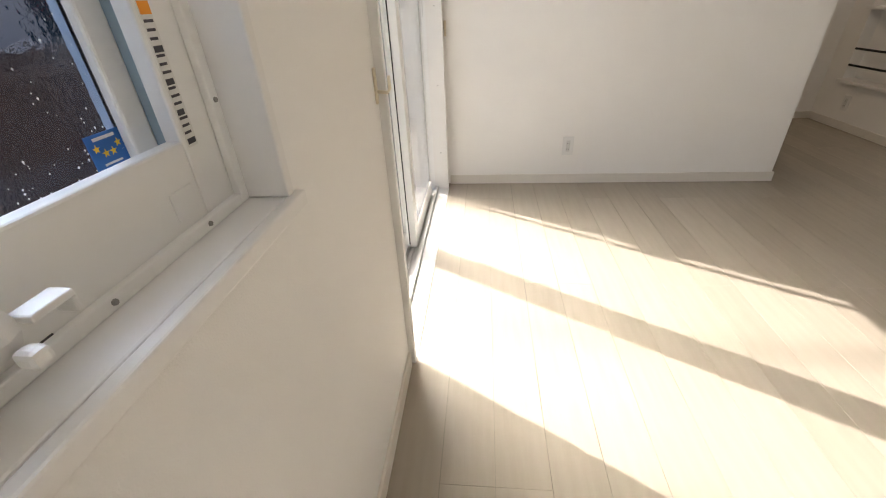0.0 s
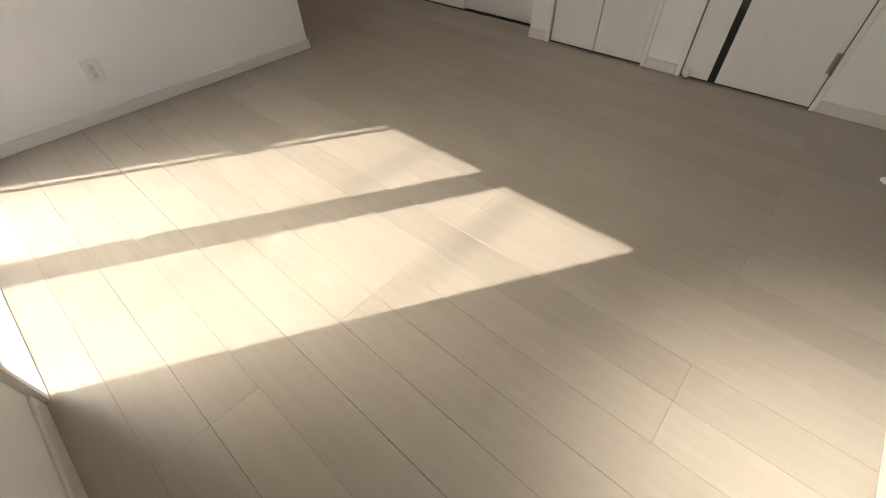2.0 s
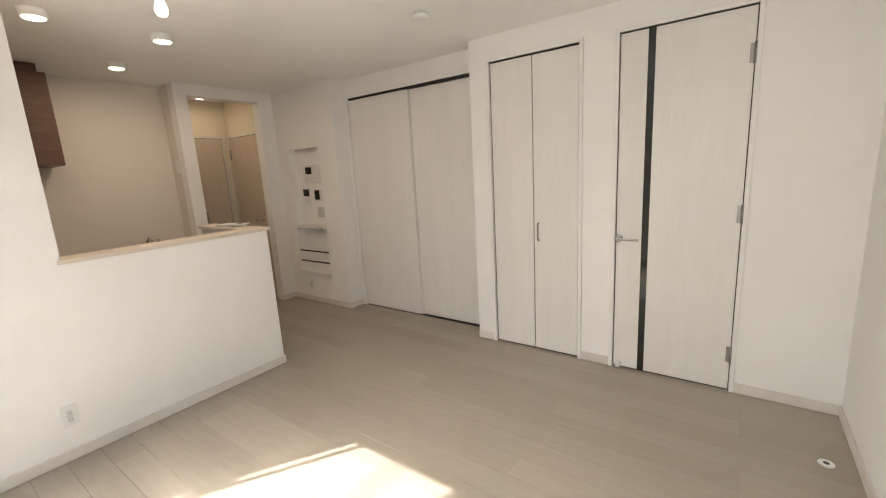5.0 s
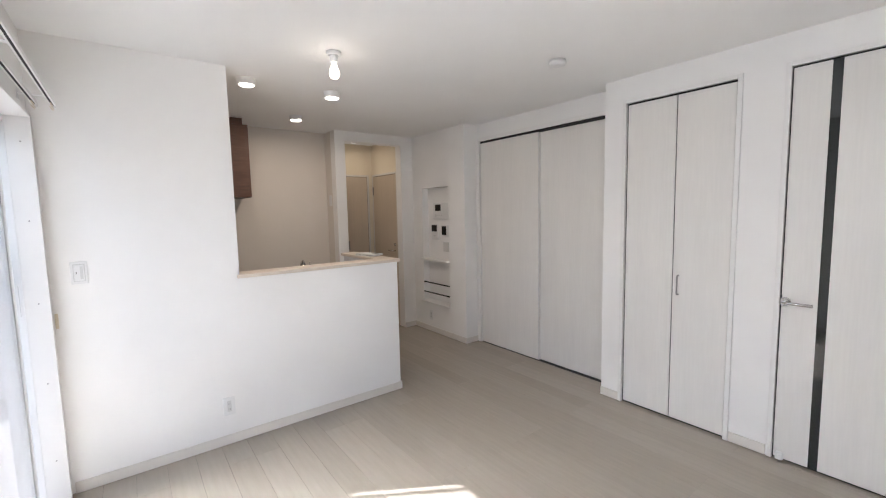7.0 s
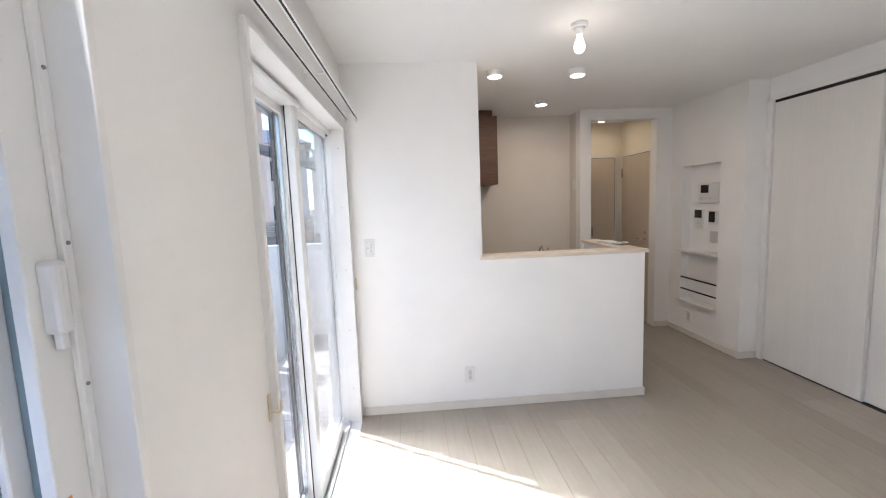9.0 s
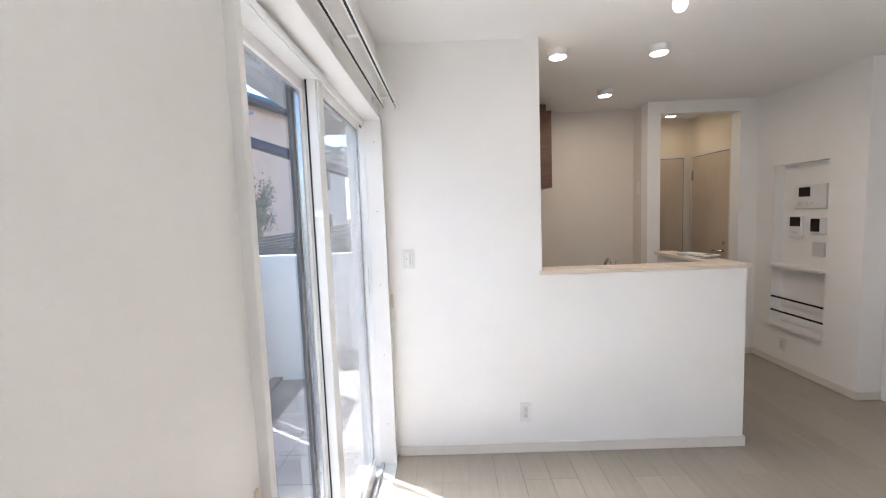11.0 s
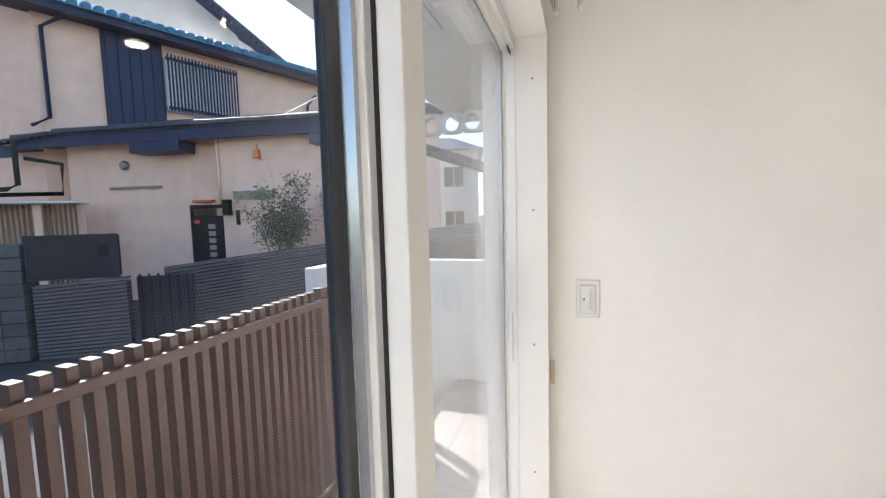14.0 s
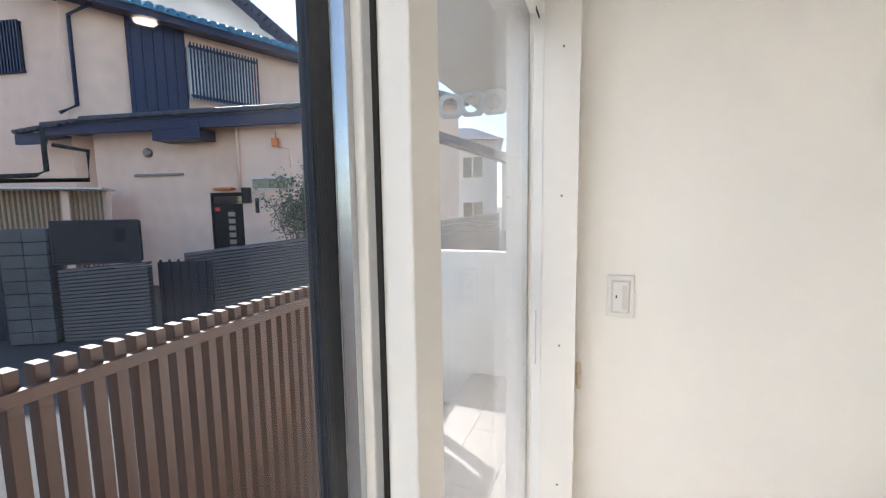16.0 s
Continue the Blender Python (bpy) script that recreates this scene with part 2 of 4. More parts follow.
structure("wall_doorway", boxes(((2.255, DW, 0), (2.375, DW + 0.12, H)), ((3.11, DW, 0), (3.72, DW + 0.12, H)), ((2.375, DW, 2.30), (3.11, DW + 0.12, H))), WALL)
structure("wall_kitchen", boxes(((0, KB, 0), (2.255, KB + 0.1, H)), ((2.255, DW + 0.12, 0), (2.355, 6.0, H))), KWALL, "beige kitchen wall panelling")
# cream with the corridor's warm light mixed into the colour
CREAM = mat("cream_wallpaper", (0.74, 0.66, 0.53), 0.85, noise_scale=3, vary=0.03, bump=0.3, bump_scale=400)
structure("wall_corridor", boxes(((2.355, 5.86, 0), (3.3, 5.98, H)), ((3.14, DW + 0.12, 0), (3.3, 5.86, H))), CREAM, "cream corridor wallpaper, warm light in its colour")
structure("ceiling", boxes(((WT, S - 0.15, H), (3.75, 6.2, H + 0.12))), CEIL, "white papered ceiling")
floor = structure("floor", boxes(((0, S, -0.08), (3.7, 5.98, -0.012))), JOINT, "pale greige oak-effect floorboards")

# skirting, along every visible wall
BB, BT = 0.062, 0.011
for lo, hi in (((0, V0 - 0.6, 0), (BT, W0 - 0.01, BB)), ((0.03, PY - BT, 0), (2.095 + BT, PY, BB)), ((2.095, PY, 0), (2.095 + BT, 4.30, BB)),
               ((BT, S, 0), (E - BT, S + BT, BB)), ((E - BT, S, 0), (E, 0.545, BB)), ((E - BT, 1.295, 0), (E, 1.487, BB)), ((E - BT, 2.222, 0), (E, 2.37, BB)),
               ((E - BT, 4.02 - BT, 0), (E, DW, BB)), ((E, 4.02 - BT, 0), (3.45, 4.02, BB)), ((3.11, DW - BT, 0), (E - BT, DW, BB)), ((2.255, DW - BT, 0), (2.375, DW, BB))):
    structure("baseboard", boxes((lo, hi), bevel=0.003), SKIRT, "beige-white skirting board")

# worktop cap on the half wall
cap = structure("counter_cap", boxes(((0.895, PY - 0.02, 1.08), (2.115, PY + 0.145, 1.104)), ((1.965, PY + 0.145, 1.08), (2.115, 4.32, 1.104)), bevel=0.003), CAPWOOD, "pale beige wooden cap on the half wall")

# ---- sliding window ----
win = structure("window_1", boxes(
    ((-0.175, W0, -0.03), (0.022, W0 + 0.022, WTOP)), ((-0.175, W1 - 0.022, -0.03), (0.022, W1, WTOP)),
    ((-0.175, W0 + 0.022, WTOP - 0.022), (0.022, W1 - 0.022, WTOP)), bevel=0.002), TRIM, "white-lined two-pane sliding terrace window")
part("casing", boxes(((0.0, W1, 0), (0.016, PY - 0.0005, WTOP)), bevel=0.002), TRIM, win)
F0, F1, FT, FB = W0 + 0.022, W1 - 0.022, WTOP - 0.022, 0.0
part("window_frame", boxes(
    ((-0.17, F0, -0.02), (-0.07, F0 + 0.028, FT)), ((-0.17, F1 - 0.003, -0.02), (-0.07, F1, FT)), ((-0.17, F0 + 0.028, FT - 0.03), (-0.07, F1 - 0.003, FT)), bevel=0.001), RESIN, win)
part("track", boxes(((-0.17, F0, -0.03), (-0.045, F1, -0.004)), ((-0.152, F0 + 0.03, -0.004), (-0.146, F1 - 0.03, 0.012)), ((-0.104, F0 + 0.03, -0.004), (-0.098, F1 - 0.03, 0.012)), ((-0.125, F0, -0.004), (-0.121, F1, 0.016)), ((-0.066, F0, -0.004), (-0.05, F1, 0.018))), GREYP, win, "grey double track")
part("window_sill", boxes(((-0.045, F0, -0.03), (0.024, F1, 0.004)), bevel=0.002), TRIM, win)
part("screen_rail", rod([(-0.062, F0, FT - 0.022), (-0.062, 2.66, FT - 0.022)], 0.010), RESIN, win)


def sash(name, x, y0, y1, label, near=0.072, leaves=2, w=0.072):
    """One glazed sash of the sliding window: stiles, rails, spacer bars and pane."""
    d, zb, zt = 0.019, 0.012, FT - 0.012
    s = part(name, boxes(((x - d, y0, zb), (x + d, y0 + near, zt)), ((x - d, y1 - w, zb), (x + d, y1, zt)),
                         ((x - d, y0 + near, zb), (x + d, y1 - w, zb + 0.085)), ((x - d, y0 + near, zt - 0.055), (x + d, y1 - w, zt)), bevel=0.0025), RESIN, win, label)
    a, b, c, e = y0 + near, y1 - w, zb + 0.085, zt - 0.055
    part("spacer", boxes(((x - 0.008, a, c), (x + 0.008, a + 0.011, e)), ((x - 0.008, b - 0.011, c), (x + 0.008, b, e)), ((x - 0.008, a + 0.011, c), (x + 0.008, b - 0.011, c + 0.011)), ((x - 0.008, a + 0.011, e - 0.011), (x + 0.008, b - 0.011, e))), SPACER, s, "bright aluminium glazing spacer")
    for q in (x - 0.010, x + 0.006)[:leaves]:
        part("pane", boxes(((q, a, c), (q + 0.004, b, e))), GLASS, s, "clear glass").visible_shadow = False
    return s


outer = sash("outer_sash", -0.149, F0 + 0.002, 2.668, "white resin sash", 0.058, 1, w=0.055)
# thin far stile and gap at the jamb are shaped for the floor's sun sliver
inner = sash("inner_sash", -0.101, 2.615, F1 - 0.088, "white resin sash, cut short to let a sun sliver past", w=0.007)
part("edge_seal", boxes(((-0.1195, 2.611, 0.03), (-0.1145, 2.615, FT - 0.02))), DARKGAP, inner, "black rubber draught seal")
part("outer_stile", boxes(((-0.182, 2.584, 0.02), (-0.1685, 2.668, FT - 0.02)), bevel=0.002), ALU, outer, "dark outer face of the stile")
part("top_cover", boxes(((-0.0815, 2.617, FT - 0.22), (-0.074, 2.675, FT - 0.02)), bevel=0.003), PLASTIC, inner)
# black box on the face, painted as the slot's shade
part("slot", boxes(((-0.0825, 3.345, FT - 0.046), (-0.081, 3.40, FT - 0.036))), DARKGAP, inner)
part("recessed_pull", boxes(((-0.0825, F1 - 0.028, 1.02), (-0.080, F1 - 0.020, 1.17))), GREYP, inner)
for z in (0.25, 0.66, 1.07, 1.48, 1.86):
    part("screw", lathe([(0.0035, 0), (0.003, 0.002)], 8), STEEL, win).matrix_basis = pose(-0.02, W1 - 0.022, z, 90)

# ---- small window with patterned glass ----
w2 = structure("window_2", boxes(
    ((-0.169, V1 - 0.018, VB + 0.0005), (0.006, V1 - 0.0005, VT)), ((-0.169, V0 + 0.0005, VB + 0.0005), (0.006, V0 + 0.018, VT)), ((-0.17, V0 + 0.018, VT - 0.018), (0.006, V1 - 0.018, VT)), bevel=0.002), TRIM, "narrow white window with patterned glass")
part("window_sill", boxes(((-0.169, V0 + 0.001, VB - 0.0215), (0.0, V1 - 0.001, VB)), ((0.0005, V0 - 0.03, VB - 0.0215), (0.016, V1 + 0.012, VB)), bevel=0.003), TRIM, w2, "pale wooden sill")
G0, G1, GB, GT = V0 + 0.018, V1 - 0.018, VB, VT - 0.018
part("window_frame", boxes(((-0.078, G0, GB), (-0.058, G0 + 0.07, GT)), ((-0.078, G1 - 0.07, GB), (-0.058, G1, GT)), ((-0.078, G0 + 0.07, GB), (-0.058, G1 - 0.07, GB + 0.096)), ((-0.078, G0 + 0.07, GT - 0.06), (-0.058, G1 - 0.07, GT)), bevel=0.003), RESIN, w2)
part("frame_flange", boxes(((-0.058, G1 - 0.016, GB), (-0.048, G1, GT)), ((-0.058, G0, GB), (-0.048, G0 + 0.016, GT)), ((-0.058, G0 + 0.016, GB), (-0.048, G1 - 0.016, GB + 0.014)), bevel=0.002), RESIN, w2)
SW = 0.032
sash2 = part("sash", boxes(((-0.125, G0 + 0.055, GB + 0.05), (-0.098, G0 + 0.055 + SW, GT - 0.05)), ((-0.125, G1 - 0.055 - SW, GB + 0.05), (-0.098, G1 - 0.055, GT - 0.05)),
                           ((-0.125, G0 + 0.055 + SW, GB + 0.05), (-0.098, G1 - 0.055 - SW, GB + 0.075)), ((-0.125, G0 + 0.055 + SW, GT - 0.08), (-0.098, G1 - 0.055 - SW, GT - 0.05)), bevel=0.003), RESIN, w2)
p = part("pane", boxes(((-0.114, G0 + 0.055 + SW, GB + 0.075), (-0.108, G1 - 0.055 - SW, GT - 0.08))), PATTERN, sash2, "rippled patterned glass")
part("weather_seal", boxes(((-0.130, G1 - 0.055, GB + 0.055), (-0.0785, G1 - 0.027, GT - 0.05)), ((-0.130, G0 + 0.027, GB + 0.055), (-0.0785, G0 + 0.055, GT - 0.05))), mat("blue_grey_seal", (0.25, 0.34, 0.42), 0.4), w2)
lock = part("lock_lever", boxes(((-0.062, G1 - 0.052, 1.335), (-0.034, G1 - 0.030, 1.435)), bevel=0.007), PLASTIC, w2, "white plastic lock lever")
part("lever_tip", boxes(((-0.056, G1 - 0.043, 1.312), (-0.044, G1 - 0.031, 1.337)), bevel=0.003), PLASTIC, lock)
crank = part("operator", boxes(((-0.060, 0.827, GB + 0.020 + 0.016), (-0.016, 0.985, GB + 0.020 + 0.056)), bevel=0.016), PLASTIC, w2, "white window operator")
part("operator_catch", boxes(((-0.016, 0.963, GB + 0.020 + 0.014), (0.000, 0.976, GB + 0.020 + 0.027)), bevel=0.004), PLASTIC, crank)
part("catch_slot", boxes(((-0.0145, 0.976, GB + 0.020 + 0.0205), (-0.0135, 0.988, GB + 0.020 + 0.0215))), INK, crank)
part("catch_bracket", boxes(((-0.030, 0.982, GB + 0.020 + 0.034), (-0.012, 1.012, GB + 0.020 + 0.040)), ((-0.030, 1.008, GB + 0.020 + 0.022), (-0.012, 1.012, GB + 0.020 + 0.034)), bevel=0.0015), PLASTIC, crank)
part("mark", boxes(((-0.034, 0.927, GB + 0.020 + 0.0558), (-0.028, 0.957, GB + 0.020 + 0.0566))), RED, crank, "small red mark")
part("drain_cover", boxes(((-0.0585, 1.17, GB + 0.025), (-0.056, 1.205, GB + 0.055)), bevel=0.001), RESIN, w2)
for y, z in ((1.20, GB + 0.008), (1.06, GB + 0.008), (G1 - 0.008, 1.01), (G1 - 0.008, 1.25), (G1 - 0.008, 1.455), (G1 - 0.008, 1.69)):
    part("screw", lathe([(0.0032, 0), (0.0028, 0.002)], 8), STEEL, w2).matrix_basis = pose(-0.048, y, z, 0, 90)
rnd = random.Random(11)
bm = bmesh.new()
for i in range(950):
    y, z = rnd.uniform(G0 + 0.09, G1 - 0.09), GB + 0.085 + 0.9 * rnd.random() ** 1.6
    r = rnd.uniform(0.0004, 0.0013) * (1.5 if rnd.random() < 0.12 else 1)
    long = rnd.uniform(1.0, 2.2)
    v = [bm.verts.new(q) for q in ((-0.1079, y - r, z), (-0.1079, y, z - r * long), (-0.1079, y + r, z), (-0.1079, y, z + r * 0.9), (-0.1070, y, z))]
    for k in range(4):
        bm.faces.new((v[k], v[(k + 1) % 4], v[4]))
tagged(part("water_drops", bm, DROP, sash2, "fine drops of condensation"), kind="stuff")
# the warning strip on the frame and the star sticker on the glass
strip = single("warning_label", boxes(((-0.0579, G1 - 0.064, 0.972), (-0.0572, G1 - 0.048, 1.108))), PAPER, "narrow white printed warning strip on window frame", "label")
part("heading", boxes(((-0.0571, G1 - 0.0635, 1.096), (-0.0569, G1 - 0.0485, 1.107))), ORANGE, strip, "orange heading")
for i in range(16):
    z = 1.092 - i * 0.0074
    part("text_bar", boxes(((-0.0571, G1 - 0.0628, z - (0.0058 if i % 4 == 3 else 0.0026)), (-0.0569, G1 - 0.0500 - 0.001 * (i % 3), z))), INK, strip)
stick = single("star_sticker", boxes(((-0.1079, 1.158, 0.970), (-0.1073, 1.199, 1.002))), BLUE, "square blue sticker with yellow stars on the glass", "sticker")
for k, (dy, dz) in enumerate(((0.008, 0.019), (0.0165, 0.013), (0.0255, 0.013), (0.034, 0.019))):
    bm = bmesh.new()
    ring = [bm.verts.new((0, (0.0046 if i % 2 == 0 else 0.0019) * math.sin(i * math.pi / 5), (0.0046 if i % 2 == 0 else 0.0019) * math.cos(i * math.pi / 5))) for i in range(10)]
    bm.faces.new(ring)
    st = part("star", bm, YELLOW, stick)
    st.matrix_basis = pose(-0.1069, 1.158 + dy, 0.970 + dz)
part("text_bar", boxes(((-0.1072, 1.166, 0.996), (-0.1070, 1.192, 0.999))), PAPER, stick)
part("text_bar", boxes(((-0.1072, 1.168, 0.972), (-0.1070, 1.190, 0.974))), PAPER, stick)

# ---- curtain rails and tie-back hooks ----
for x in (0.042, 0.108):
    r = thing("curtain_rail", (x, 2.55, 2.045), "slim white double curtain rail above the window", "curtain rail", "curtain rails")
    part("track", boxes(((-0.010, -0.92, -0.003), (-0.004, 0.86, 0.012)), ((0.004, -0.92, -0.003), (0.010, 0.86, 0.012)), ((-0.010, -0.92, 0.012), (0.010, 0.86, 0.016)), bevel=0.001), PLASTIC, r)
    # black filling paints the shade inside the rail's open slot
    part("slot", boxes(((-0.004, -0.92, -0.0022), (0.004, 0.86, 0.0115))), DARKGAP, r)
    part("end_stop", boxes(((-0.009, 0.86, -0.012), (0.009, 0.885, 0.016)), bevel=0.003), PLASTIC, r)
    for j in range(4):
        y = 0.845 - 0.022 * j
        part("runner_hook", rod([(0, y, 0.004), (0, y, -0.012), (0.004, y + 0.003, -0.020), (0, y + 0.004, -0.028), (-0.004, y, -0.022)], 0.0019, 6), HOOK, r)
for y in (1.75, 2.55, 3.30):
    b = thing("rail_bracket", (0, y, 2.055), "small white metal curtain rail bracket on wall", "bracket", "rail brackets")
    part("arm", boxes(((0, -0.012, 0.006), (0.116, 0.012, 0.009)), bevel=0.001), PLASTIC, b)
    part("plate", boxes(((0, -0.014, -0.02), (0.004, 0.014, 0.03)), bevel=0.001), PLASTIC, b)


def tieback(at, rz):
    k = thing("tieback_hook", at, "cream plastic curtain tie-back hook screwed to wall", "hook", "tie-back hooks", rz)
    part("plate", boxes(((-0.007, -0.006, -0.040), (0.007, 0, 0.040)), bevel=0.002), HOOK, k)
    part("hook_arm", rod([(0, -0.004, -0.012), (0, -0.030, -0.015), (0, -0.036, -0.006), (0, -0.036, 0.022)], 0.0042, 8), HOOK, k)


tieback((0.028, PY - 0.0005, 0.955), 0)
tieback((0.0005, 1.818, 0.93), 90)


# ---- switch and sockets ----
def plate(name, at, rz, label, category, kind):
    k = thing(name, at, label, category, "wall plates", rz)
    part("plate", boxes(((-0.035, -0.008, -0.060), (0.035, 0, 0.060)), bevel=0.003), PLASTIC, k)
    if kind == "switch":
        # grey band round the rocker, its shadow line put into the colour
        part("groove", boxes(((-0.0245, -0.0090, -0.0465), (0.0245, -0.0078, 0.0465)), bevel=0.0005), GREYP, k)
        part("rocker", boxes(((-0.0215, -0.014, -0.0435), (0.0215, -0.0085, 0.0435)), bevel=0.003), PLASTIC, k)
        part("name_window", boxes(((0.004, -0.0146, -0.034), (0.016, -0.0138, 0.034)), bevel=0.0005), GREYP, k)
        part("indicator", boxes(((-0.013, -0.0146, -0.004), (-0.009, -0.0138, 0.004))), INK, k)
    elif kind == "socket":
        part("insert", boxes(((-0.0125, -0.0105, -0.036), (0.0125, -0.008, 0.036)), bevel=0.001), GREYP, k)
        for z in (-0.020, 0.016):
            for x in (-0.006, 0.004):
                part("slot", boxes(((x, -0.0110, z - 0.004), (x + 0.0018, -0.0104, z + 0.004))), INK, k)
    return k


plate("light_switch", (0.135, PY, 1.20), 0, "white rocker light switch on white wall", "switch", "switch")
plate("wall_socket", (0.797, PY, 0.253), 0, "white double power socket low on wall", "socket", "socket")
plate("wall_socket", (E, 4.68, 0.205), -90, "white power socket below the wall niche", "socket", "socket")
plate("wall_socket", (2.255, 5.20, 1.63), -90, "small white blank plate in kitchen recess", "wall plate", "blank")

# ---- doors and closets on the east wall ----
def casing(name, y0, y1, top, x, label):
    """Slim architrave round an opening in the east wall."""
    w, t = 0.026, 0.014
    return structure(name, boxes(((x - t, y0 - w, 0), (x + 0.10, y0, top + w)), ((x - t, y1, 0), (x + 0.10, y1 + w, top + w)), ((x - t, y0, top), (x + 0.10, y1, top + w)), bevel=0.002), TRIM, label)


casing("door_frame_1", 0.575, 1.265, 2.225, E, "slim white door frame")
casing("door_frame_2", 1.515, 2.197, 2.225, E, "slim white closet frame")
# dark sheets behind the leaves, painted as the shade in their gaps
structure("closet_gap", boxes(((E + 0.06, 0.58, 0.0), (E + 0.07, 1.26, 2.22)), ((E + 0.06, 1.52, 0.0), (E + 0.07, 2.19, 2.22))), DARKGAP)

door = thing("interior_door", (E + 0.004, 0.92, 0), "closed pale hinged door with dark glass strip", "door")
part("door_leaf", boxes(((0, -0.340, 0.010), (0.036, 0.143, 2.217)), bevel=0.0015), DOORWOOD, door)
part("narrow_leaf", boxes(((0, 0.184, 0.010), (0.036, 0.340, 2.217)), bevel=0.0015), DOORWOOD, door)
part("glass_strip", boxes(((0.003, 0.143, 0.010), (0.030, 0.184, 2.217))), SMOKE, door, "smoked glass strip")
lev = part("lever_handle", rod([(-0.005, 0.322, 0.935), (-0.045, 0.322, 0.935), (-0.050, 0.312, 0.935), (-0.050, 0.195, 0.935)], 0.0085, 10), CHROME, door, "chrome lever")
part("rose", rod([(0.001, 0.322, 0.935), (-0.010, 0.322, 0.935)], 0.026, 20), CHROME, lev)
for z in (1.98, 1.11, 0.24):
    hg = part("hinge", rod([(-0.012, -0.343, z - 0.055), (-0.012, -0.343, z + 0.055)], 0.0085, 10), STEEL, door, "steel hinge")
    part("hinge_leaf", boxes(((-0.004, -0.343, z - 0.05), (-0.0006, -0.318, z + 0.05))), STEEL, hg)
# black strips round the leaf, painted in place of gap shade
part("shadow_gap", boxes(((0.004, -0.3445, 0.004), (0.02, -0.340, 2.224)), ((0.004, 0.340, 0.004), (0.02, 0.3445, 2.224)), ((0.004, -0.340, 2.217), (0.02, 0.340, 2.224)), ((0.004, -0.340, 0.003), (0.02, 0.340, 0.010))), DARKGAP, door)
part("strike", boxes(((-0.003, 0.338, 0.90), (0.01, 0.3455, 0.97))), INK, door)
ds = thing("door_stop", (E - 0.004, 1.225, 0), "small white door stop at foot of door", "door stop")
part("body", boxes(((-0.030, -0.018, 0.012), (0.004, 0.018, 0.052)), bevel=0.006), PLASTIC, ds)
part("pin", lathe([(0.007, 0), (0.006, 0.014)], 10, (-0.014, 0, 0)), STEEL, ds)

fold = thing("folding_door", (E + 0.006, 1.856, 0), "closed pale two-leaf folding closet door", "closet door")
for y0, y1 in ((-0.335, -0.002), (0.002, 0.335)):
    part("door_leaf", boxes(((0, y0 + 0.001, 0.012), (0.024, y1 - 0.001, 2.213)), bevel=0.002), DOORWOOD, fold)
# black strips round and between the leaves paint the gaps' shade
part("shadow_gap", boxes(((0.004, -0.341, 0.004), (0.02, -0.334, 2.2245)), ((0.004, 0.334, 0.004), (0.02, 0.340, 2.2245)), ((0.004, -0.334, 2.213), (0.02, 0.334, 2.2245)), ((0.004, -0.334, 0.003), (0.02, 0.334, 0.012)), ((0.008, -0.003, 0.012), (0.02, 0.003, 2.213))), DARKGAP, fold)
hd = part("handle", rod([(0.0, -0.040, 0.890), (-0.020, -0.040, 0.892), (-0.024, -0.040, 0.900), (-0.024, -0.040, 1.010), (-0.020, -0.040, 1.018), (0.0, -0.040, 1.020)], 0.0055, 8), STEEL, fold, "satin steel pull handle")

CX = 3.47
structure("closet_frame", boxes(((CX - 0.022, 2.372, 2.225), (CX + 0.08, 4.0, 2.262)), ((CX - 0.022, 3.965, 0), (CX + 0.08, 4.018, 2.225)), ((CX - 0.02, 2.372, 0), (CX + 0.08, 2.395, 2.225)), bevel=0.002), TRIM, "white closet frame with dark top track")
# tracks, plus a dark back sheet and side strip painted as shade
structure("closet_track", boxes(((CX - 0.004, 2.40, 2.205), (CX + 0.06, 3.96, 2.2245)), ((CX - 0.004, 2.40, 0.0), (CX + 0.06, 3.96, 0.003)), ((CX + 0.07, 2.40, 0.004), (CX + 0.075, 3.96, 2.2)), ((CX + 0.004, 3.962, 0.004), (CX + 0.02, 3.9655, 2.204))), DARKGAP)
cd = thing("sliding_closet_door", (CX, 3.56, 0), "closed pale sliding closet door panel", "closet door", "sliding closet panels")
part("panel", boxes(((0.0, -0.402, 0.008), (0.024, 0.402, 2.203)), bevel=0.002), DOORWOOD, cd)
part("edge_strip", boxes(((-0.0015, -0.402, 0.008), (0.0, -0.392, 2.203))), GREYP, cd)
cd2 = thing("sliding_closet_door", (CX + 0.028, 2.785, 0), "closed pale sliding closet door panel", "closet door", "sliding closet panels")
part("panel", boxes(((0.0, -0.385, 0.008), (0.024, 0.385, 2.203)), bevel=0.002), DOORWOOD, cd2)

# ---- niche with its controls ----
for z, name in ((0.885, "niche_shelf"), (NB, "niche_shelf")):
    single(name, boxes(((E - 0.045, N0 - 0.004, z), (E - 0.0005, N1 + 0.004, z + 0.022)), ((E - 0.0005, N0 + 0.001, z + 0.0005), (3.369, N1 - 0.001, z + 0.022)), bevel=0.002), TRIM, "thin white shelf board in wall niche", "shelf", "niche shelves")
for z in (0.482, 0.605):
    single("magazine_bar", rod([(E + 0.006, N0 + 0.0005, z), (E + 0.006, N1 - 0.0005, z)], 0.0085, 10), DARKGAP, "thin dark steel bar across the niche", "bar", "magazine bars")


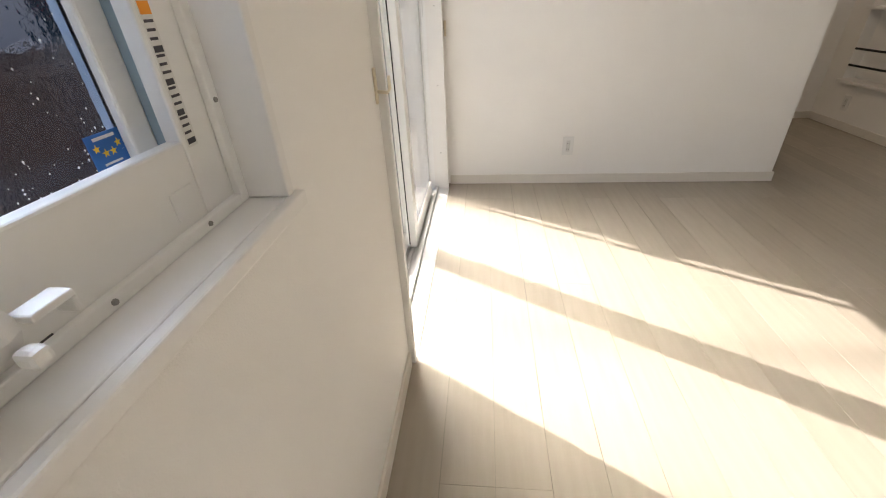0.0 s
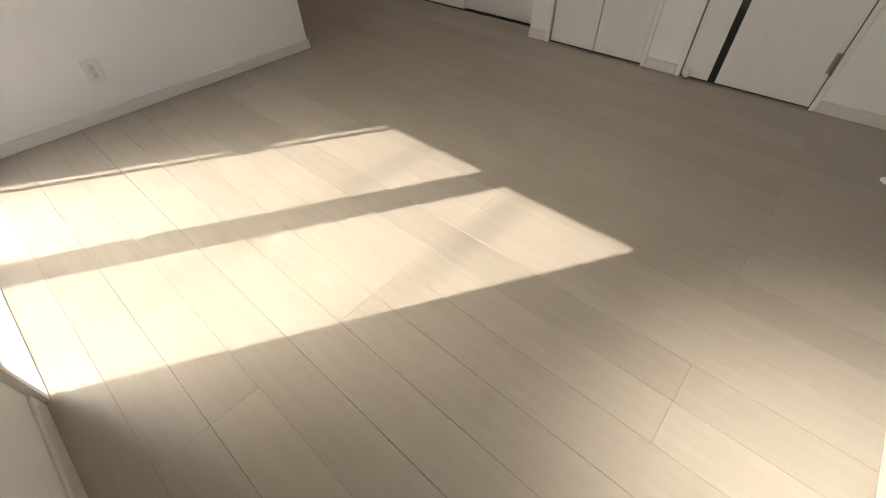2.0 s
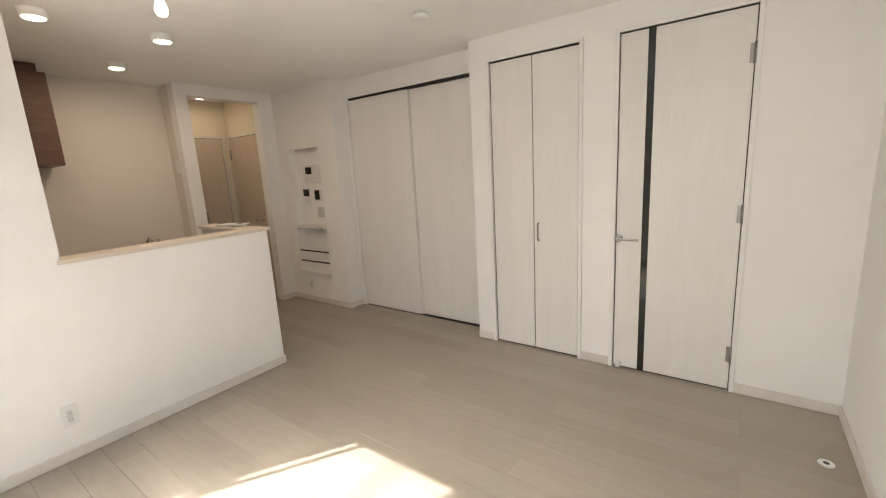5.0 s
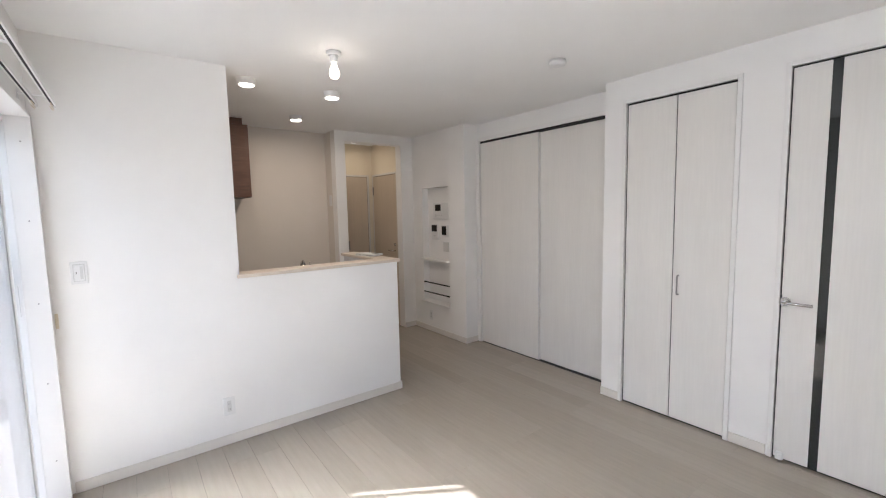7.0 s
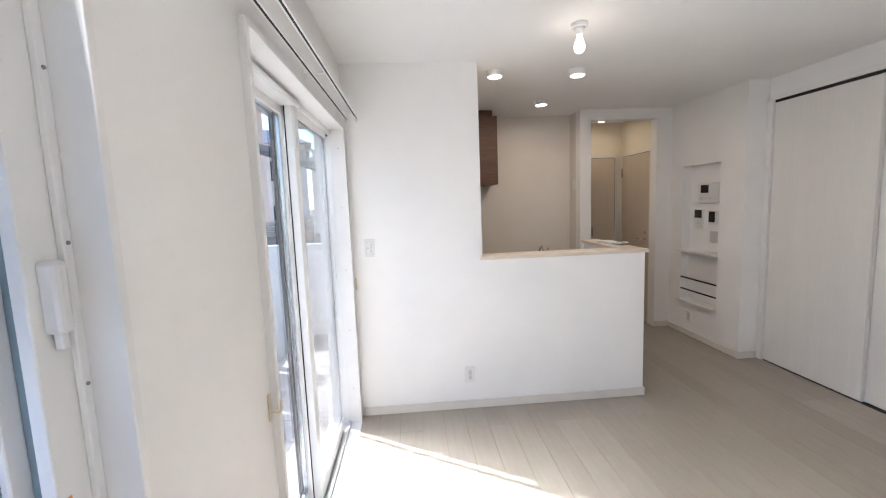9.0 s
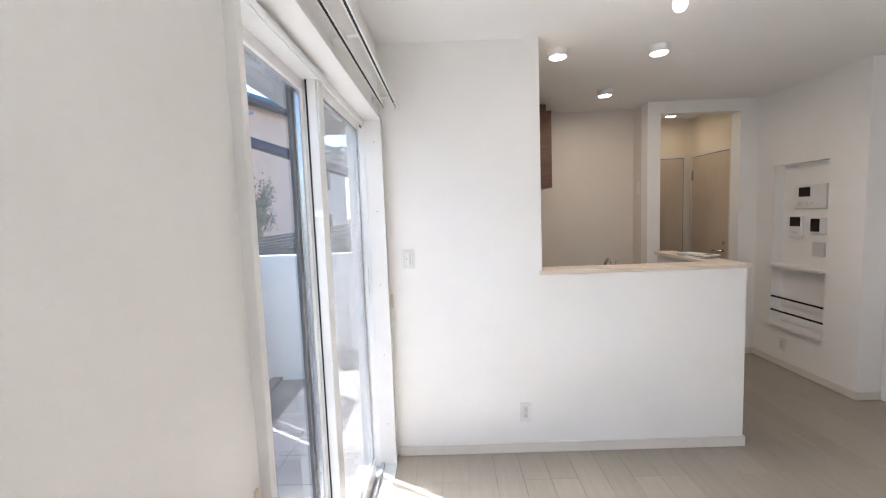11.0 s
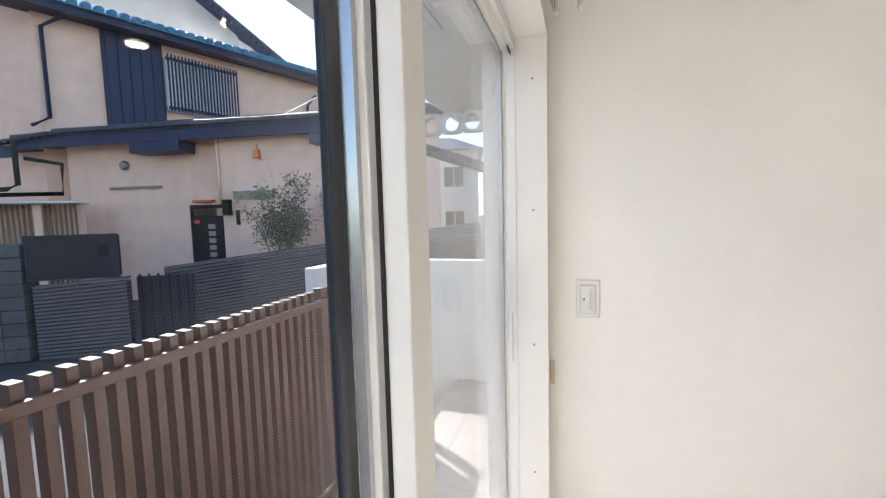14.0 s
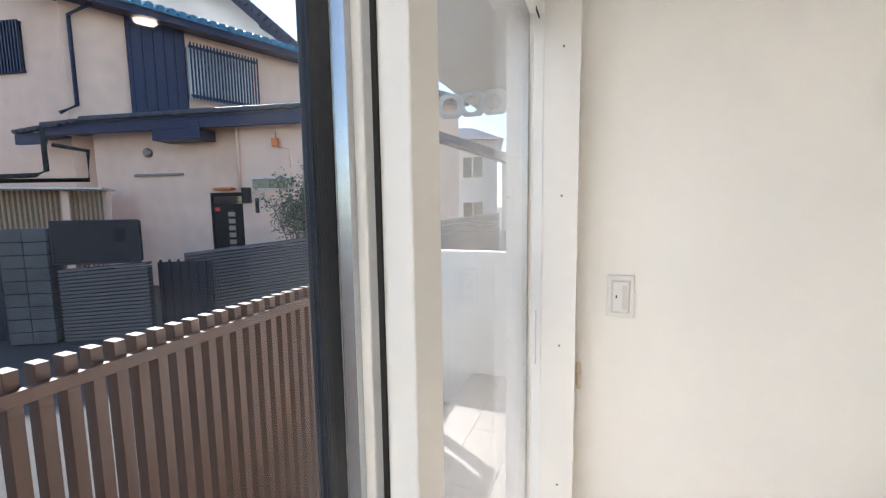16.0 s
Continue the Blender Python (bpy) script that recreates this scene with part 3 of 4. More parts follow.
def control(name, y0, y1, z0, z1, label, category, screen=None, tone=PLASTIC):
    k = thing(name, (3.37, (y0 + y1) / 2, (z0 + z1) / 2), label, category, "niche controls")
    a, b = (y1 - y0) / 2, (z1 - z0) / 2
    part("case", boxes(((-0.020, -a, -b), (0, a, b)), bevel=0.005), tone, k)
    if screen:
        part("screen", boxes(((-0.0215, screen[0], screen[1]), (-0.0195, screen[2], screen[3])), bevel=0.0008), SCREEN, k, "black screen")
    return k


c = control("intercom", 4.40, 4.70, 1.385, 1.585, "white intercom panel with small black screen", "intercom", (-0.005, 0.000, 0.105, 0.078))
for i in range(3):
    part("button", boxes(((-0.0215, 0.055 - i * 0.045, -0.06), (-0.0195, 0.08 - i * 0.045, -0.045)), bevel=0.0008), GREYP, c)
part("speaker", lathe([(0.018, 0), (0.018, 0.0015)], 16), GREYP, c).matrix_basis = pose(-0.0205, 0.095, -0.055, 0, -90)
c = control("boiler_control", 4.615, 4.745, 1.135, 1.325, "white water heater remote with black display", "control panel", (-0.050, 0.005, 0.055, 0.085))
part("button", boxes(((-0.0215, -0.02, -0.055), (-0.0195, 0.02, -0.04)), bevel=0.0008), GREYP, c)
control("floor_heating_control", 4.385, 4.54, 1.18, 1.315, "small white controller with black display", "control panel", (-0.015, -0.050, 0.068, 0.055))
control("blank_plate", 4.40, 4.51, 1.00, 1.115, "grey-white blank switch plate inside niche", "wall plate", None, GREYP)

# ---- corridor doors ----
cl = thing("corridor_door", (2.72, 5.857, 0), "closed cream door at corridor end", "door", "corridor doors")
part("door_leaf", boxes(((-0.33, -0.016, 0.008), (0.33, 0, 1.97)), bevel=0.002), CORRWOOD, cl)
part("door_trim", boxes(((-0.36, -0.02, 0), (-0.335, 0, 2.00)), ((0.335, -0.02, 0), (0.36, 0, 2.00)), ((-0.335, -0.02, 1.975), (0.335, 0, 2.00))), SKIRT, cl)
# black strips paint the shade above and beside the leaf
part("shadow_gap", boxes(((-0.335, -0.012, 1.97), (0.335, -0.001, 1.9749)), ((0.33, -0.012, 0), (0.3349, -0.001, 1.97))), DARKGAP, cl)
part("handle", boxes(((0.02, -0.03, 0.98), (0.04, -0.016, 1.10)), bevel=0.003), STEEL, cl)
cr = thing("corridor_door", (3.137, 5.48, 0), "closed cream hinged door in corridor side wall", "door", "corridor doors")
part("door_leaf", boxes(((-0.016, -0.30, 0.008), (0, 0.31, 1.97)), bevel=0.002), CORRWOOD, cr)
part("door_trim", boxes(((-0.02, -0.325, 0), (0, -0.303, 2.00)), ((-0.02, 0.313, 0), (0, 0.335, 2.00)), ((-0.02, -0.303, 1.975), (0, 0.313, 2.00))), SKIRT, cr)
# same painted shade strips for the side door
part("shadow_gap", boxes(((-0.012, -0.303, 1.97), (-0.001, 0.313, 1.9749)), ((-0.012, -0.3029, 0), (-0.001, -0.30, 1.97))), DARKGAP, cr)
part("hinge", rod([(-0.02, 0.30, 1.72), (-0.02, 0.30, 1.83)], 0.010, 8), STEEL, cr)
part("lever_handle", rod([(-0.018, -0.24, 0.98), (-0.06, -0.24, 0.98), (-0.06, -0.13, 0.98)], 0.009, 8), CHROME, cr)
part("lock", rod([(-0.016, -0.24, 1.06), (-0.03, -0.24, 1.06)], 0.018, 12), CHROME, cr)

# ---- kitchen ----
cup = thing("wall_cupboard", (0.66, 4.92, 1.655), "dark walnut wall cupboard hung in the kitchen", "cupboard")
part("body", boxes(((-0.655, 0.02, 0), (0.680, 0.395, 0.690)), bevel=0.002), WALNUT, cup)
part("filler", boxes(((-0.655, 0.04, 0.690), (0.640, 0.395, H - 1.656))), WALNUT, cup)
for x in (-0.655, 0.015):
    part("cupboard_door", boxes(((x + 0.002, 0, 0.002), (x + 0.663, 0.019, 0.688)), bevel=0.002), WALNUT, cup)
kc = thing("kitchen_counter", (1.0, 3.94, 0), "white kitchen base units with pale worktop", "kitchen counter")
part("base_unit", boxes(((-0.98, -0.31, 0.08), (0.98, 0.29, 0.83)), bevel=0.003), RESIN, kc)
part("plinth", boxes(((-0.98, -0.31, 0), (0.98, 0.24, 0.08))), DARKGAP, kc)
part("worktop", boxes(((-0.98, -0.315, 0.83), (0.98, 0.33, 0.86)), bevel=0.004), STEEL, kc)
fa = thing("kitchen_tap", (1.51, 4.02, 0.86), "chrome arched kitchen mixer tap", "tap")
part("spout", rod([(0, 0, 0), (0, 0, 0.16), (0.005, 0.02, 0.205), (0.012, 0.07, 0.222), (0.015, 0.12, 0.20), (0.015, 0.135, 0.17)], 0.011, 10), CHROME, fa)
part("lever", rod([(0.04, 0, 0.03), (0.045, 0.0, 0.12), (0.055, 0.03, 0.215)], 0.006, 8), CHROME, fa)
part("base", lathe([(0.030, 0), (0.027, 0.03), (0.018, 0.04)], 16), CHROME, fa)
for i, (x, y, rz, w, m, lab) in enumerate(((2.035, 3.90, 8, 0.11, INK, "dark-covered brochure lying on counter cap"), (2.05, 3.99, -14, 0.10, PAPER, "white printed brochure lying on counter cap"), (2.04, 3.86, 20, 0.09, PAPER, "white printed leaflet on the brochures"))):
    z = 1.104 + (0.012 if i == 2 else 0)
    b = thing("brochure", (x, y, z), lab, "brochure", "brochures", rz)
    part("pages", boxes(((-w / 2, -0.11, 0), (w / 2, 0.11, 0.010)), bevel=0.001), PAPER, b)
    part("cover", boxes(((-w / 2, -0.11, 0.0101), (w / 2, 0.11, 0.0116))), m, b)
    part("print_bar", boxes(((-w / 3, -0.08, 0.0117), (w / 3, -0.04, 0.0121))), INK if m is PAPER else PAPER, b)

# ---- lights and detector on the ceiling ----
pl = thing("bare_bulb_lamp", (1.37, 2.92, H), "lit bare bulb in white ceiling socket", "ceiling lamp")
part("ceiling_plate", lathe([(0.040, -0.022), (0.043, -0.018), (0.043, 0)], 24), PLASTIC, pl)
part("socket", lathe([(0.019, -0.058), (0.022, -0.054), (0.024, -0.028), (0.030, -0.022)], 20), PLASTIC, pl)
bulb = part("bulb", lathe([(0.004, -0.150), (0.018, -0.147), (0.026, -0.136), (0.029, -0.122), (0.027, -0.106), (0.020, -0.086), (0.014, -0.070), (0.013, -0.058)], 24), BULB, pl, "glowing bulb")
bulb.visible_shadow = False
# the last fitting, over the corridor, is unseen and added to its lamp
for x, y, h in ((1.07, 3.70, H), (1.68, 3.70, H), (1.70, 4.61, H), (2.72, 5.50, H)):
    dl = thing("downlight", (x, y, h), "round white surface ceiling light, switched on", "ceiling light", "round ceiling lights")
    part("housing", lathe([(0.052, -0.040), (0.058, -0.036), (0.060, -0.004), (0.064, 0)], 28), PLASTIC, dl)
    part("diffuser", lathe([(0.030, -0.047), (0.046, -0.045), (0.051, -0.0402)], 24), DIFF, dl, "glowing diffuser")
sd = thing("smoke_detector", (2.57, 2.27, H), "round white smoke detector on ceiling", "smoke detector")
part("body", lathe([(0.030, -0.036), (0.046, -0.032), (0.052, -0.020), (0.052, -0.012)], 28), PLASTIC, sd)
part("base", lathe([(0.044, -0.012), (0.048, -0.008), (0.050, 0)], 28), GREYP, sd)
fp = thing("floor_outlet", (2.76, 0.18, 0), "small round cream cable plate on floor", "floor plate")
part("ring", lathe([(0.032, 0), (0.032, 0.003), (0.028, 0.006)], 24), PLASTIC, fp)
part("cap", lathe([(0.014, 0.006), (0.012, 0.008)], 6), INK, fp)

# ---- terrace, fence and walls outside ----
GZ = -0.50
structure("ground", boxes(((-400, -400, GZ - 0.3), (400, 400, GZ - 0.02))), ASPHALT, "asphalt ground to the horizon")
structure("road", boxes(((-6.0, -40, GZ - 0.02), (-1.75, 40, GZ))), ASPHALT, "dark asphalt lane")
structure("terrace", boxes(((-1.02, -0.5, GZ), (WT, 5.85, -0.112))), GRAVEL, "tiled terrace slab")
structure("gravel_strip", boxes(((-1.72, -0.5, GZ - 0.02), (-1.02, 5.85, GZ + 0.05))), GRAVEL, "gravel strip by the fence")
structure("kerb", boxes(((-1.78, -8, GZ - 0.02), (-1.66, 12, GZ + 0.09)), bevel=0.01), BLOCK)
terr = bpy.data.objects["terrace"]
for i in range(3):
    for j in range(21):
        part("terrace_tile", boxes(((-1.02 + i * 0.283, -0.5 + j * 0.3, -0.112), (-1.02 + i * 0.283 + 0.279, -0.5 + j * 0.3 + 0.296, -0.10))), PAVER, terr)
structure("garden_wall", boxes(((-2.16, 5.12, GZ), (-2.04, 5.85, 1.04)), ((-2.16, 5.85, GZ), (-0.17, 5.97, 1.04)), bevel=0.01), STUCCOW, "low white rendered garden wall")
structure("balcony_slab", boxes(((-1.86, 4.40, 3.00), (-0.1705, 9.0, 3.10)), ((-0.62, 1.2, 2.50), (-0.1705, 4.08, 2.60))), STUCCOW, "white balcony soffit overhead")

FX = -1.53
fence = thing("louvre_fence", (FX, 0, 0), "bronze aluminium fence of upright square bars", "fence")
bar_mesh = mesh("bar", boxes(((-0.030, -0.019, GZ + 0.06), (0.030, 0.019, 1.0)), bevel=0.002), FENCE)
y = 0.2
while y < 5.05:
    if min(abs(y - p) for p in (0.5, 2.47, 4.45)) > 0.055:
        b = new("bar", bar_mesh)
        b.parent = fence
        b.location = (0, y, 0)
    y += 0.0725
for z in (0.925, GZ + 0.15):
    part("rail", boxes(((0.0305, 0.1, z - 0.025), (0.060, 5.08, z + 0.02)), bevel=0.003), FENCE, fence)
for y in (0.5, 2.47, 4.45, 5.11):
    part("post", boxes(((-0.028, y - 0.035, GZ), (0.030, y + 0.035, 1.012)), bevel=0.003), FENCE, fence)

# perforated laundry pole arm on the outer wall
arm = thing("laundry_pole_arm", (WT, 4.06, 1.90), "grey metal laundry pole arm with round holes", "bracket")
bm = bmesh.new()
n = 20
L0, holes, hr = -0.46, (-0.10, -0.20, -0.30, -0.40), 0.036
top, bot = [], []
for cx in holes:
    ring = [(cx + hr * math.cos(2 * math.pi * k / n), hr * math.sin(2 * math.pi * k / n)) for k in range(n)]
    sq = []
    for k in range(n):
        a = 2 * math.pi * k / n
        s = 0.05 / max(abs(math.cos(a)), abs(math.sin(a)))
        sq.append((cx + s * math.cos(a), s * math.sin(a)))
    for yy in (-0.012, 0.012):
        vi = [bm.verts.new((x, yy, z)) for x, z in ring]
        vo = [bm.verts.new((x, yy, z)) for x, z in sq]
        for k in range(n):
            bm.faces.new((vi[k], vi[(k + 1) % n], vo[(k + 1) % n], vo[k]))
        top.append(vi)
    for k in range(n):
        bm.faces.new((top[-2][k], top[-2][(k + 1) % n], top[-1][(k + 1) % n], top[-1][k]))
add_box(bm, (-0.05, -0.012, -0.05), (0, 0.012, 0.05))
part("arm", bm, STEEL, arm)
part("wall_plate", boxes(((-0.008, -0.03, -0.12), (0, 0.03, 0.12)), bevel=0.002), STEEL, arm)

# ---- the house across the lane: entrance wing ----
RZ = math.degrees(math.atan2(0.195, 0.981))
house = thing("house", (-11.84, 9.21, 0), "beige stucco Japanese house with dark tiled eaves", "house", rz=RZ)
part("entrance_wall", boxes(((-0.35, 0, GZ), (3.95, 0.25, 3.5)), ((3.95, -0.22, GZ), (7.4, 0.25, 3.5)), ((-0.35, 0.25, GZ), (-0.1, 4, 3.5))), STUCCO, house)
roofp = part("porch_fascia", boxes(((-1.1, -0.62, 3.30), (7.1, -0.50, 3.62)), bevel=0.01), NAVY, house, "dark navy eaves board")
part("porch_soffit", boxes(((-1.1, -0.50, 3.42), (7.4, 0.3, 3.47))), NAVY, house)
bm = bmesh.new()
vs = [bm.verts.new(v) for v in ((-1.1, -0.66, 3.62), (7.1, -0.66, 3.62), (7.4, 2.6, 4.6), (-0.6, 2.6, 4.6), (-1.1, -0.66, 3.56), (7.1, -0.66, 3.56), (7.4, 2.6, 4.5), (-0.6, 2.6, 4.5))]
for f in ((0, 1, 2, 3), (7, 6, 5, 4), (0, 4, 5, 1), (1, 5, 6, 2), (2, 6, 7, 3), (3, 7, 4, 0)):
    bm.faces.new([vs[i] for i in f])
part("porch_roof", bm, GTILE, house, "grey tiled porch roof")
tm = mesh("eaves_tile", boxes(((-0.15, -0.72, 3.585), (0.148, -0.45, 3.70)), bevel=0.03), GTILE)
for i in range(24):
    o = new("eaves_tile", tm)
    o.parent = roofp
    o.location = (0.25 + i * 0.29, 0, 0)
rt = mesh("hip_tile", rod([(0, -0.05, 0), (0, 0.35, 0.09)], 0.055, 8), GTILE)
for i in range(9):
    o = new("hip_tile", rt)
    o.parent = roofp
    o.matrix_basis = pose(-1.75 + i * 0.21, -0.72, 3.40 + 0.022 * i)
part("hip_board", boxes(((-1.95, -0.62, 3.12), (-1.1, -0.5, 3.36)), ((-1.95, -0.6, 3.36), (-1.1, 0.5, 3.40)), bevel=0.01), NAVY, house)
part("beam_end", boxes(((2.0, -0.62, 3.06), (3.26, -0.1, 3.30)), ((3.0, -0.64, 3.06), (3.28, -0.62, 3.46)), bevel=0.01), NAVY, house)
part("beam_end", boxes(((6.35, -0.62, 3.08), (6.9, -0.22, 3.30)), bevel=0.01), NAVY, house)
ed = part("entrance_door", boxes(((3.02, -0.05, GZ + 0.2), (3.86, 0.0, 1.80)), bevel=0.01), DARKGAP, house, "black panelled entrance door")
part("door_surround", boxes(((2.97, -0.07, GZ + 0.2), (3.02, 0, 1.85)), ((3.86, -0.07, GZ + 0.2), (3.91, 0, 1.85)), ((3.02, -0.07, 1.80), (3.86, 0, 1.85)), bevel=0.004), DARKGAP, ed)
part("transom", boxes(((3.06, -0.06, 1.58), (3.82, -0.05, 1.76))), SMOKE, ed)
for i in range(6):
    part("light_slot", boxes(((3.42, -0.058, 0.42 + 0.17 * i), (3.60, -0.05, 0.53 + 0.17 * i))), STEEL, ed)
part("plate", boxes(((3.07, -0.058, 1.40), (3.2, -0.05, 1.49))), RED, ed)
part("step", boxes(((2.8, -0.7, GZ), (4.0, -0.001, GZ + 0.2)), bevel=0.01), BLOCK, house)
part("door_canopy_lamp", boxes(((3.12, -0.16, 1.91), (3.62, 0, 1.97)), bevel=0.01), COPPER, house, "copper strip lamp")
part("sign_bar", boxes(((0.84, -0.06, 2.30), (2.22, 0, 2.36)), bevel=0.005), STEEL, house)
v = part("vent_hood", lathe([(0.11, 0), (0.12, 0.05), (0.08, 0.11)], 16), STEEL, house)
v.matrix_basis = pose(1.27, 0, 2.88, 90)
part("downpipe", rod([(3.93, -0.26, 1.9), (3.93, -0.26, 3.45)], 0.035, 8), STUCCO, house)
part("meter_box", boxes(((4.02, -0.36, 1.58), (4.20, -0.22, 1.95)), bevel=0.02), DARKGAP, house)
part("letter_plate", boxes(((4.30, -0.26, 1.35), (4.38, -0.22, 1.70))), DARKGAP, house)
lan = part("wall_lantern", boxes(((4.85, -0.34, 2.86), (4.99, -0.22, 3.06)), bevel=0.02), COPPER, house, "orange copper lantern")
part("lantern_stem", rod([(4.92, -0.25, 3.05), (4.92, -0.25, 3.2)], 0.012, 6), STEEL, lan)
part("cable", rod([(4.97, -0.23, 2.85), (5.2, -0.23, 2.82), (5.24, -0.23, 2.4)], 0.012, 6), STUCCO, house)
sw = part("slit_window", boxes(((4.27, -0.27, 1.92), (5.25, -0.22, 2.14))), SMOKE, house, "narrow slit window")
part("frame", boxes(((4.24, -0.28, 2.14), (5.28, -0.22, 2.17)), ((4.24, -0.28, 1.89), (5.28, -0.22, 1.92))), GREYP, sw)
# gable roof edge that runs away from the lane
bm = bmesh.new()
vs = [bm.verts.new(v) for v in ((7.0, -0.66, 3.62), (7.15, -0.66, 3.40), (10.5, 3.0, 2.55), (10.5, 3.0, 2.80), (7.0, 0.4, 3.62), (7.15, 0.4, 3.40), (10.5, 4.0, 2.55), (10.5, 4.0, 2.80))]
for f in ((0, 1, 2, 3), (4, 7, 6, 5), (0, 4, 5, 1), (1, 5, 6, 2), (2, 6, 7, 3), (3, 7, 4, 0)):
    bm.faces.new([vs[i] for i in f])
part("side_eaves", bm, NAVY, house)

# ---- upper storey, whose long wall runs along the lane ----
UZ = math.degrees(math.atan2(0.939, 0.343))
up = thing("upper_house", (-12.88, 9.16, 0), "beige stucco upper storey with blue tiled eaves", "house", rz=UZ)
part("wall", boxes(((-0.1, 0, GZ), (16, 0.25, 7.0))), STUCCO, up)
sh = part("shutter_box", boxes(((1.25, -0.12, 4.1), (2.70, 0, 7.0)), bevel=0.01), NAVY, up, "navy board shutter box")
for i in range(5):
    part("board", boxes(((1.33 + i * 0.27, -0.15, 4.12), (1.57 + i * 0.27, -0.12, 6.85)), bevel=0.006), NAVY, sh)
gr = part("window_grille", boxes(((2.72, -0.34, 6.30), (4.80, -0.28, 6.38)), ((2.72, -0.34, 4.86), (4.80, -0.28, 4.94)), bevel=0.006), NAVY, up, "navy barred window grille")
for i in range(22):
    part("bar", boxes(((2.74 + i * 0.096, -0.385, 4.80), (2.78 + i * 0.096, -0.34, 6.46)), bevel=0.004), NAVY, gr)
part("window", boxes(((2.75, -0.04, 4.85), (4.75, 0, 6.40))), PLASTIC, up, "pale frosted window")
for i in range(3):
    part("window_bar", boxes(((2.75 + i * 0.98, -0.07, 4.85), (2.80 + i * 0.98, -0.04, 6.40))), GREYP, up)
part("pipe", rod([(0.55, -0.55, 6.95), (0.45, -0.3, 6.75), (0.06, -0.10, 6.45), (0.06, -0.10, 4.2), (-0.3, -0.12, 3.95)], 0.05, 8), NAVY, up)
part("pipe", rod([(7.9, -0.3, 6.3), (7.65, -0.1, 5.9), (7.60, -0.08, 5.3)], 0.05, 8), NAVY, up)
uf = part("eaves_board", boxes(((-1.5, -0.72, 6.72), (16, -0.60, 6.95)), ((-1.5, -0.60, 6.80), (16, 0.2, 6.84)), bevel=0.008), NAVY, up, "dark eaves board and soffit")
ut = mesh("eaves_tile", rod([(0, -0.86, 6.98), (0, -0.2, 7.2)], 0.09, 8), TILE)
for i in range(62):
    o = new("eaves_tile", ut)
    o.parent = uf
    o.location = (-1.3 + i * 0.27, 0, 0)
bm = bmesh.new()
vs = [bm.verts.new(v) for v in ((-1.5, -0.8, 6.95), (16, -0.8, 6.95), (16, 3.5, 8.5), (-1.5, 3.5, 8.5), (-1.5, -0.8, 6.90), (16, -0.8, 6.90), (16, 3.5, 8.4), (-1.5, 3.5, 8.4))]
for f in ((0, 1, 2, 3), (7, 6, 5, 4), (0, 4, 5, 1), (1, 5, 6, 2), (2, 6, 7, 3), (3, 7, 4, 0)):
    bm.faces.new([vs[i] for i in f])
part("roof", bm, TILE, up, "blue tiled roof")
# side wall towards the lane with a barred window
sv = thing("side_wing", (-12.88, 9.16, 0), "beige stucco side wing with barred window", "house", rz=math.degrees(math.atan2(0.2, 0.9)))
part("wall", boxes(((-6, 0.02, GZ), (-0.05, 0.3, 7.2))), STUCCO, sv)
gb = part("window_grille", boxes(((-2.4, -0.06, 5.10), (-1.36, 0.02, 5.17)), ((-2.4, -0.06, 6.33), (-1.36, 0.02, 6.40)), bevel=0.005), NAVY, sv)
for i in range(11):
    part("bar", boxes(((-2.4 + i * 0.1, -0.10, 5.10), (-2.36 + i * 0.1, -0.06, 6.42))), NAVY, gb)
part("window", boxes(((-2.4, 0.0, 5.12), (-1.38, 0.019, 6.38))), SMOKE, sv)
# higher gable behind
ga = thing("gable", (-9.2, 14.0, 0), "white plastered gable with dark rake board", "gable", rz=RZ)
ga.location, ga.scale = (-11.52, 16.98, -0.37), (1.25, 1.25, 1.25)
bm = bmesh.new()
vs = [bm.verts.new(v) for v in ((-9, 0, 6.0), (0.4, 0, 6.0), (-2.7, 0, 8.78), (-5.6, 0, 11.35), (-9, 0, 11.35))]
bm.faces.new(vs)
bmesh.ops.solidify(bm, geom=bm.faces[:], thickness=0.3)
part("wall", bm, STUCCOW, ga)
k = Vector((1.0, 0, -0.88)).normalized()
bm = bmesh.new()
m = Matrix.Translation((-5.65, -0.55, 11.48)) @ Matrix(((k.x, 0, -k.z, 0), (0, 1, 0, 0), (k.z, 0, k.x, 0), (0, 0, 0, 1)))
add_box(bm, (0, -0.1, -0.25), (8.0, 0.1, -0.02), m)
add_box(bm, (0, 0.1, -0.12), (8.0, 0.6, -0.06), m)
part("rake_board", bm, NAVY, ga, "dark rake board")
tm2 = mesh("rake_tile", rod([(0, -0.2, 0.02), (0, 0.6, 0.02)], 0.11, 8), GTILE)
for i in range(29):
    o = new("rake_tile", tm2)
    o.parent = ga
    o.location = m @ Vector((0.1 + i * 0.27, 0, 0))
for u, z in ((-1.35, 7.45), (-3.9, 9.7)):
    part("purlin_end", boxes(((u, -0.6, z - 0.18), (u + 0.4, 0.0, z + 0.05)), bevel=0.01), NAVY, ga)

# lean-to with bamboo slats
le = thing("lean_to", (-11.4, 7.3, 0), "lean-to roof over weathered bamboo slat screen", "lean-to", rz=math.degrees(math.atan2(1.2, 1.04)))
part("roof_board", boxes(((-2.5, -0.35, 1.92), (1.38, 0.9, 1.97)), bevel=0.01), GREYP, le)
part("gutter", rod([(-2.5, -0.42, 2.00), (1.2, -0.42, 2.12), (1.2, -0.30, 2.75), (0.62, -0.30, 2.85)], 0.045, 8), DARKGAP, le)
